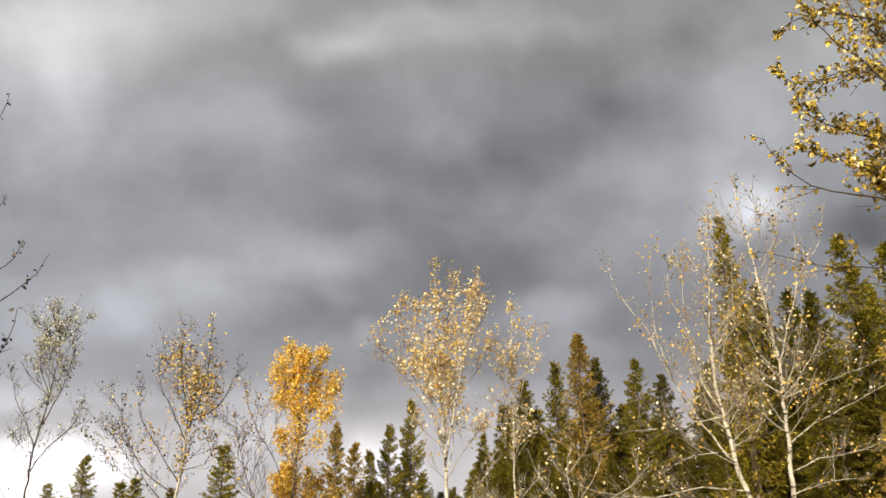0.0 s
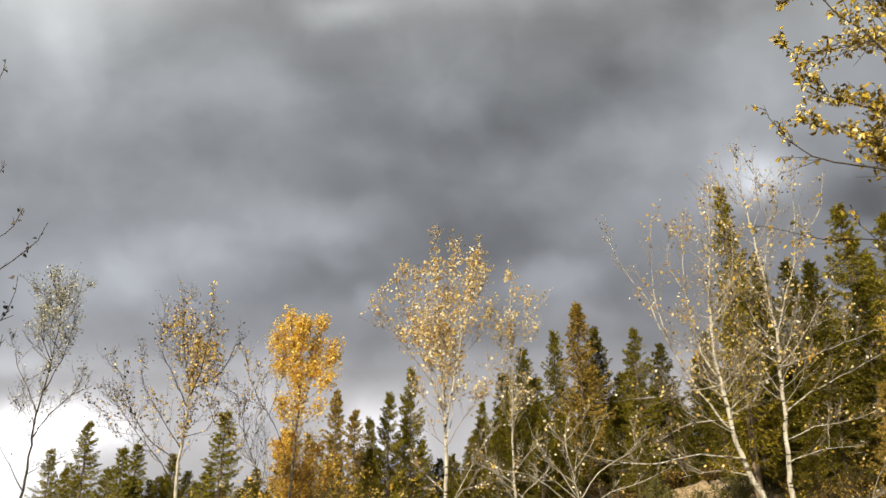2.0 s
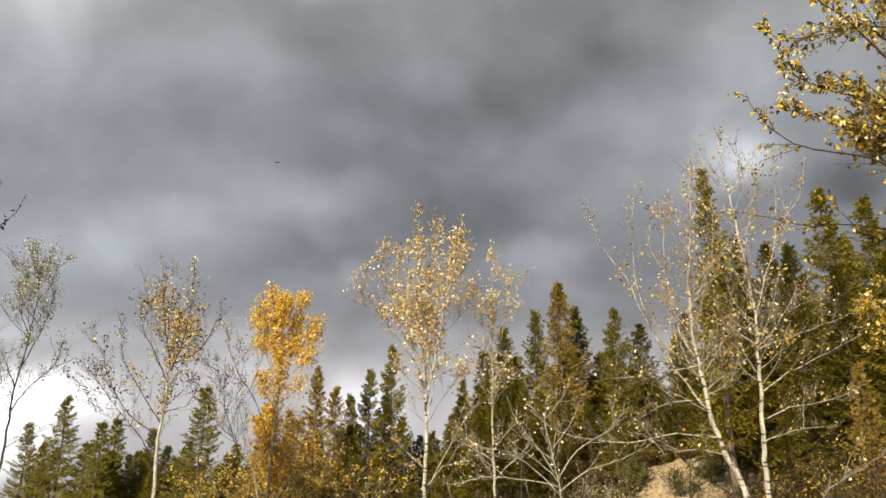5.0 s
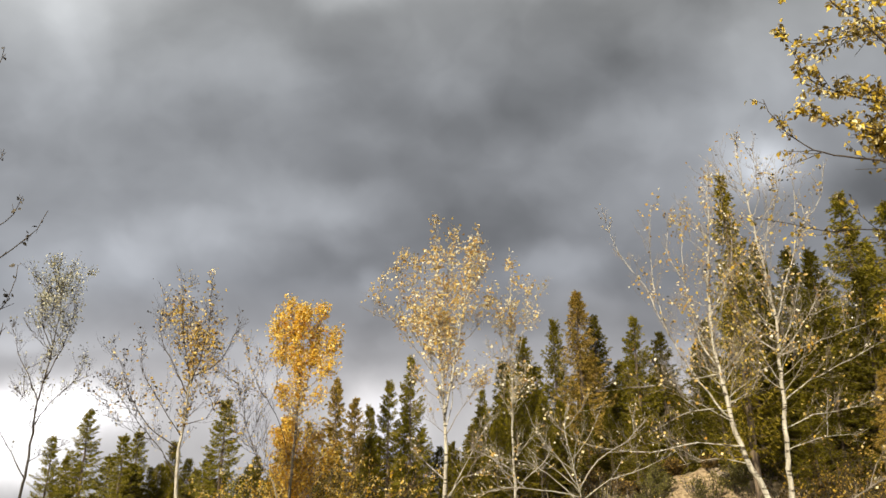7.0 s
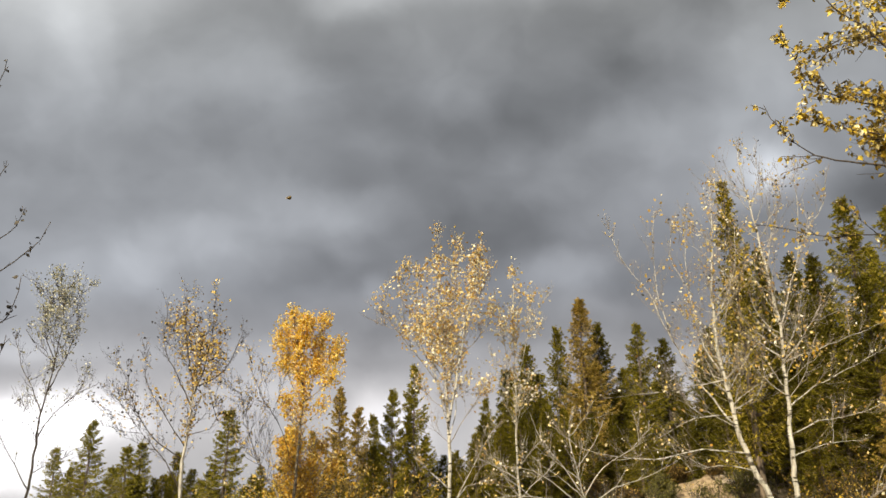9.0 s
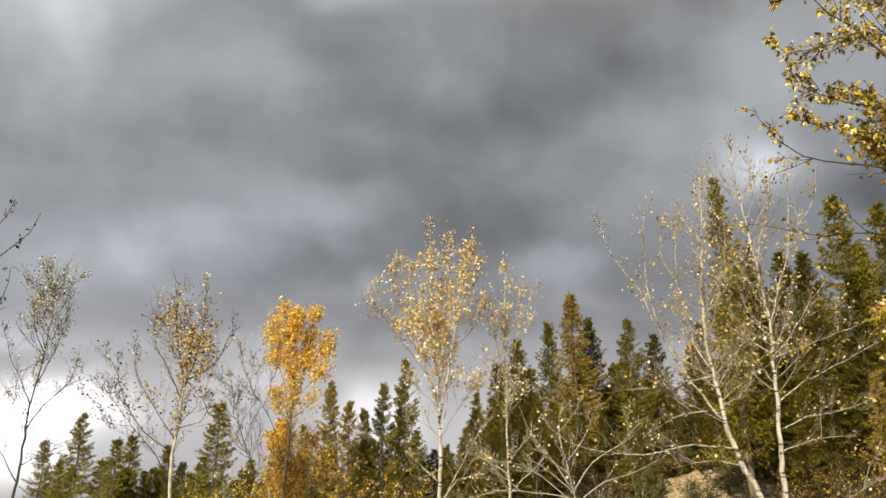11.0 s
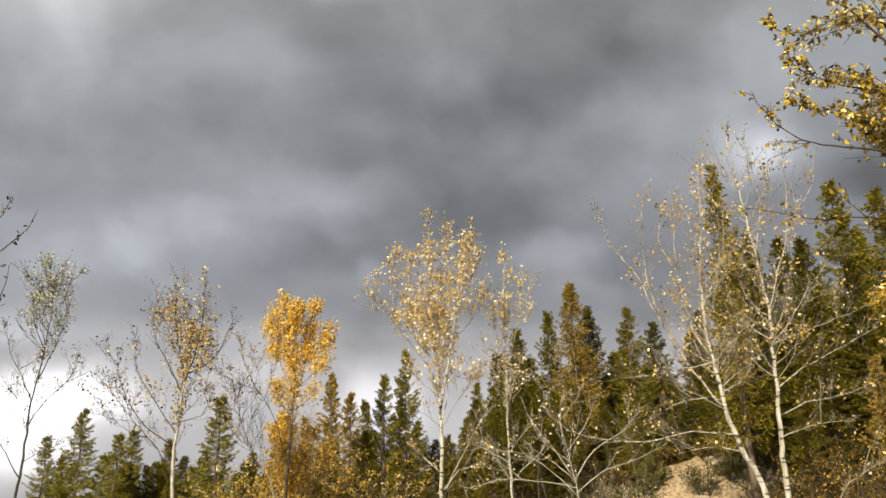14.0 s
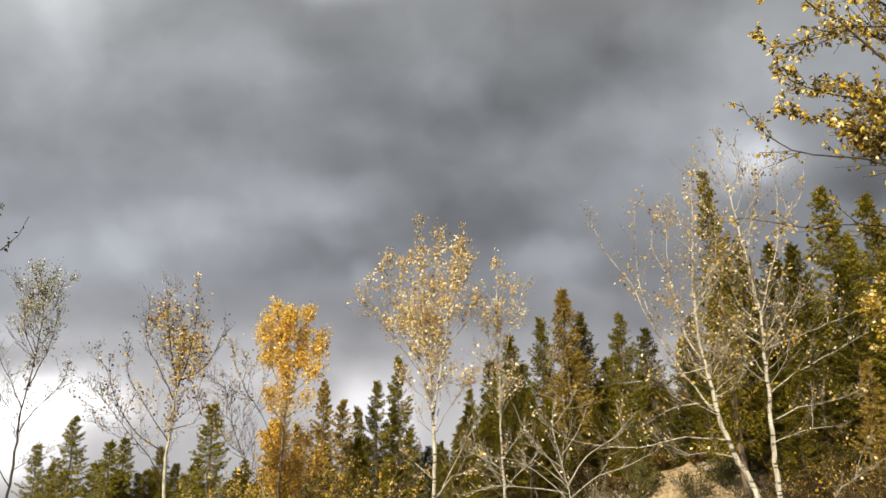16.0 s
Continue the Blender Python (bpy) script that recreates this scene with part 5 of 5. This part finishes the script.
# ---- leaves torn off by the wind ----
FLYING = []
for label, size, rows in (
    ("brown curled leaf blown across the sky", 0.080, [(0, 2.74, 5.20, 4.49, 280, 6, 247), (7.2, 2.74, 5.20, 4.51, 328, 46, 283), (7.3, 2.41, 5.00, 4.50, 359, 72, 307), (7.4, 2.11, 4.90, 4.59, 390, 98, 330), (7.5, 1.98, 4.90, 4.67, 421, 124, 353), (7.6, 1.79, 4.80, 4.70, 452, 150, 377), (7.7, 1.58, 4.70, 4.78, 484, 176, 400), (7.8, 1.31, 4.60, 4.92, 515, 202, 424), (7.9, 1.06, 4.50, 4.99, 546, 228, 447), (8.1, 0.52, 4.30, 5.29, 594, 268, 483), (8.6, -0.50, 2.50, 4.20, 642, 308, 519), (9.5, -2.50, -1.00, 2.00, 690, 348, 555), (10.5, -3.50, -2.50, 0.03, 738, 388, 591), (16, -3.50, -2.50, 0.03, 786, 428, 627)]),
    ("dark birch leaf carried off by the wind", 0.085, [(0, -1.27, 20.00, 7.00, 24, 117, 1), (7, -1.27, 20.00, 7.00, 72, 157, 37), (7.3, -1.56, 17.00, 5.87, 120, 197, 73), (7.6, -1.80, 13.00, 5.34, 168, 237, 109), (7.8, -2.30, 9.50, 5.01, 216, 277, 145), (7.95, -2.46, 7.50, 4.73, 259, 313, 178), (8.1, -2.15, 5.20, 4.03, 303, 349, 210), (8.2, -2.05, 4.10, 3.70, 331, 373, 232), (8.3, -2.22, 3.90, 3.68, 360, 397, 253), (8.45, -2.56, 3.70, 3.66, 403, 433, 286), (9, -5.00, 2.50, 2.00, 451, 473, 322), (9.8, -6.00, 1.50, 0.03, 499, 513, 358), (16, -6.00, 1.50, 0.03, 547, 553, 394)]),
    ("small dark leaf rising on the wind", 0.085, [(0, -4.53, 24.00, 8.09, 281, 202, 354), (3.8, -4.53, 24.00, 8.09, 329, 242, 390), (4.5, -3.49, 16.00, 7.69, 377, 282, 426), (5, -2.40, 11.50, 7.03, 425, 322, 462), (5.3, -2.03, 10.00, 7.08, 473, 362, 498), (5.4, -1.80, 9.60, 7.22, 497, 382, 516), (5.5, -1.70, 9.30, 7.30, 521, 402, 534), (5.7, -1.79, 9.00, 7.60, 569, 442, 570), (6, -1.91, 8.50, 7.91, 617, 482, 606), (6.4, -2.15, 8.00, 8.54, 665, 522, 642), (7.5, -3.00, 4.00, 5.00, 713, 562, 678), (9, -5.00, -2.00, 0.03, 761, 602, 714), (16, -5.00, -2.00, 0.03, 809, 642, 750)]),
    ("pale leaf drifting over the treetops", 0.075, [(0, -0.70, 20.00, 8.72, 30, 62, 246), (7.7, -0.70, 20.00, 8.72, 78, 102, 282), (8.1, -1.09, 12.00, 6.44, 126, 142, 318), (8.4, -1.50, 10.50, 6.06, 174, 182, 354), (8.5, -1.53, 10.00, 5.92, 197, 201, 371), (8.9, -1.76, 8.60, 5.50, 245, 241, 407), (9, -1.80, 8.30, 5.36, 268, 260, 424), (9.2, -1.98, 8.20, 5.30, 313, 298, 459), (10, -3.48, 10.00, 5.14, 361, 338, 495), (10.9, -5.60, 14.00, 3.04, 409, 378, 531), (11.2, -5.85, 14.50, 1.41, 457, 418, 567), (11.6, -6.50, 15.00, 0.05, 505, 458, 603), (16, -6.50, 15.00, 0.05, 553, 498, 639)]),
):
    blade = Shape()
    blade.broad_leaf(Vector((0, 0, -size * 0.6)), Vector((0, 0, 1)), Vector((0.2, 1, 0)), size, size * 0.66, size * 0.26)
    ob = new("fallen_leaf", blade.mesh("fallen_leaf", M_FLYING, False))
    tagged(ob, label, "leaf", "blown leaves")
    FLYING.append((ob, rows))

DIP = [(0.0, 2.1), (0.5, 1.4), (1.0, 1.2), (1.5, 0.9), (2.0, 1.5), (2.5, 1.8), (3.0, 1.1), (5.5, 0.1), (7.0, 0.0), (9.0, -0.1), (11.5, -1.1), (13.0, -0.7), (14.5, 0.1), (16.0, -1.3)]
TURN = [(0.0, 0.8), (2.0, 0.2), (5.5, 0.0), (7.0, 0.0), (9.0, 0.2), (11.5, -0.8), (14.5, -0.4), (16.0, -0.9)]


def dip_at(t):
    return float(np.interp(t, *zip(*DIP)))


def turn_at(t):
    return float(np.interp(t, *zip(*TURN)))


# ---- movement ----
def breeze(seed, size, times):
    rng = random.Random(seed)
    a, b, c, d = (rng.uniform(0, 6.28) for _ in range(4))
    f, g = rng.uniform(1.6, 2.4), rng.uniform(3.2, 4.6)
    return [(t, size * (0.7 * math.sin(f * t + a) + 0.4 * math.sin(g * t + b)), size * (0.7 * math.sin(f * t * 0.9 + c) + 0.4 * math.sin(g * t + d))) for t in times]


def motions():
    beat = [0.4 * i for i in range(41)]
    walk(clouds, [(t, pose(0, 0, 1.6, 20, 0, 0) @ pose(0, 0, 0, CLOUD_RISE * (t - 7), 0, -CLOUD_DRIFT * (t - 7)) @ pose(0, 0, 0, 0, CLOUD_ROLL * (t - 7), 0)) for t in (0.0, 4.0, 8.0, 12.0, 16.0)])
    for i, tree in enumerate(SWAYING):
        at = tree.location.copy()
        walk(tree, [(t, pose(at.x, at.y, at.z, a, b, 0)) for t, a, b in breeze(i, 0.10, beat)])
        for j, piece in enumerate(o for o in tree.children if o.name.startswith("foliage")):
            walk(piece, [(t, pose(0, 0, 0, a, b, a)) for t, a, b in breeze(100 + 10 * i + j, 0.10, beat)])
    for i, (bough, at) in enumerate(BOUGHS):
        rows = breeze(500 + i, 0.35, beat)
        walk(bough, [(t, pose(at[0], at[1], at[2], 0, b + dip_at(t) * (0.7 + 0.1 * (i % 5)), a + turn_at(t))) for t, a, b in rows])
    for leaf, rows in FLYING:
        walk(leaf, [(t, pose(*r)) for t, *r in rows])


motions()
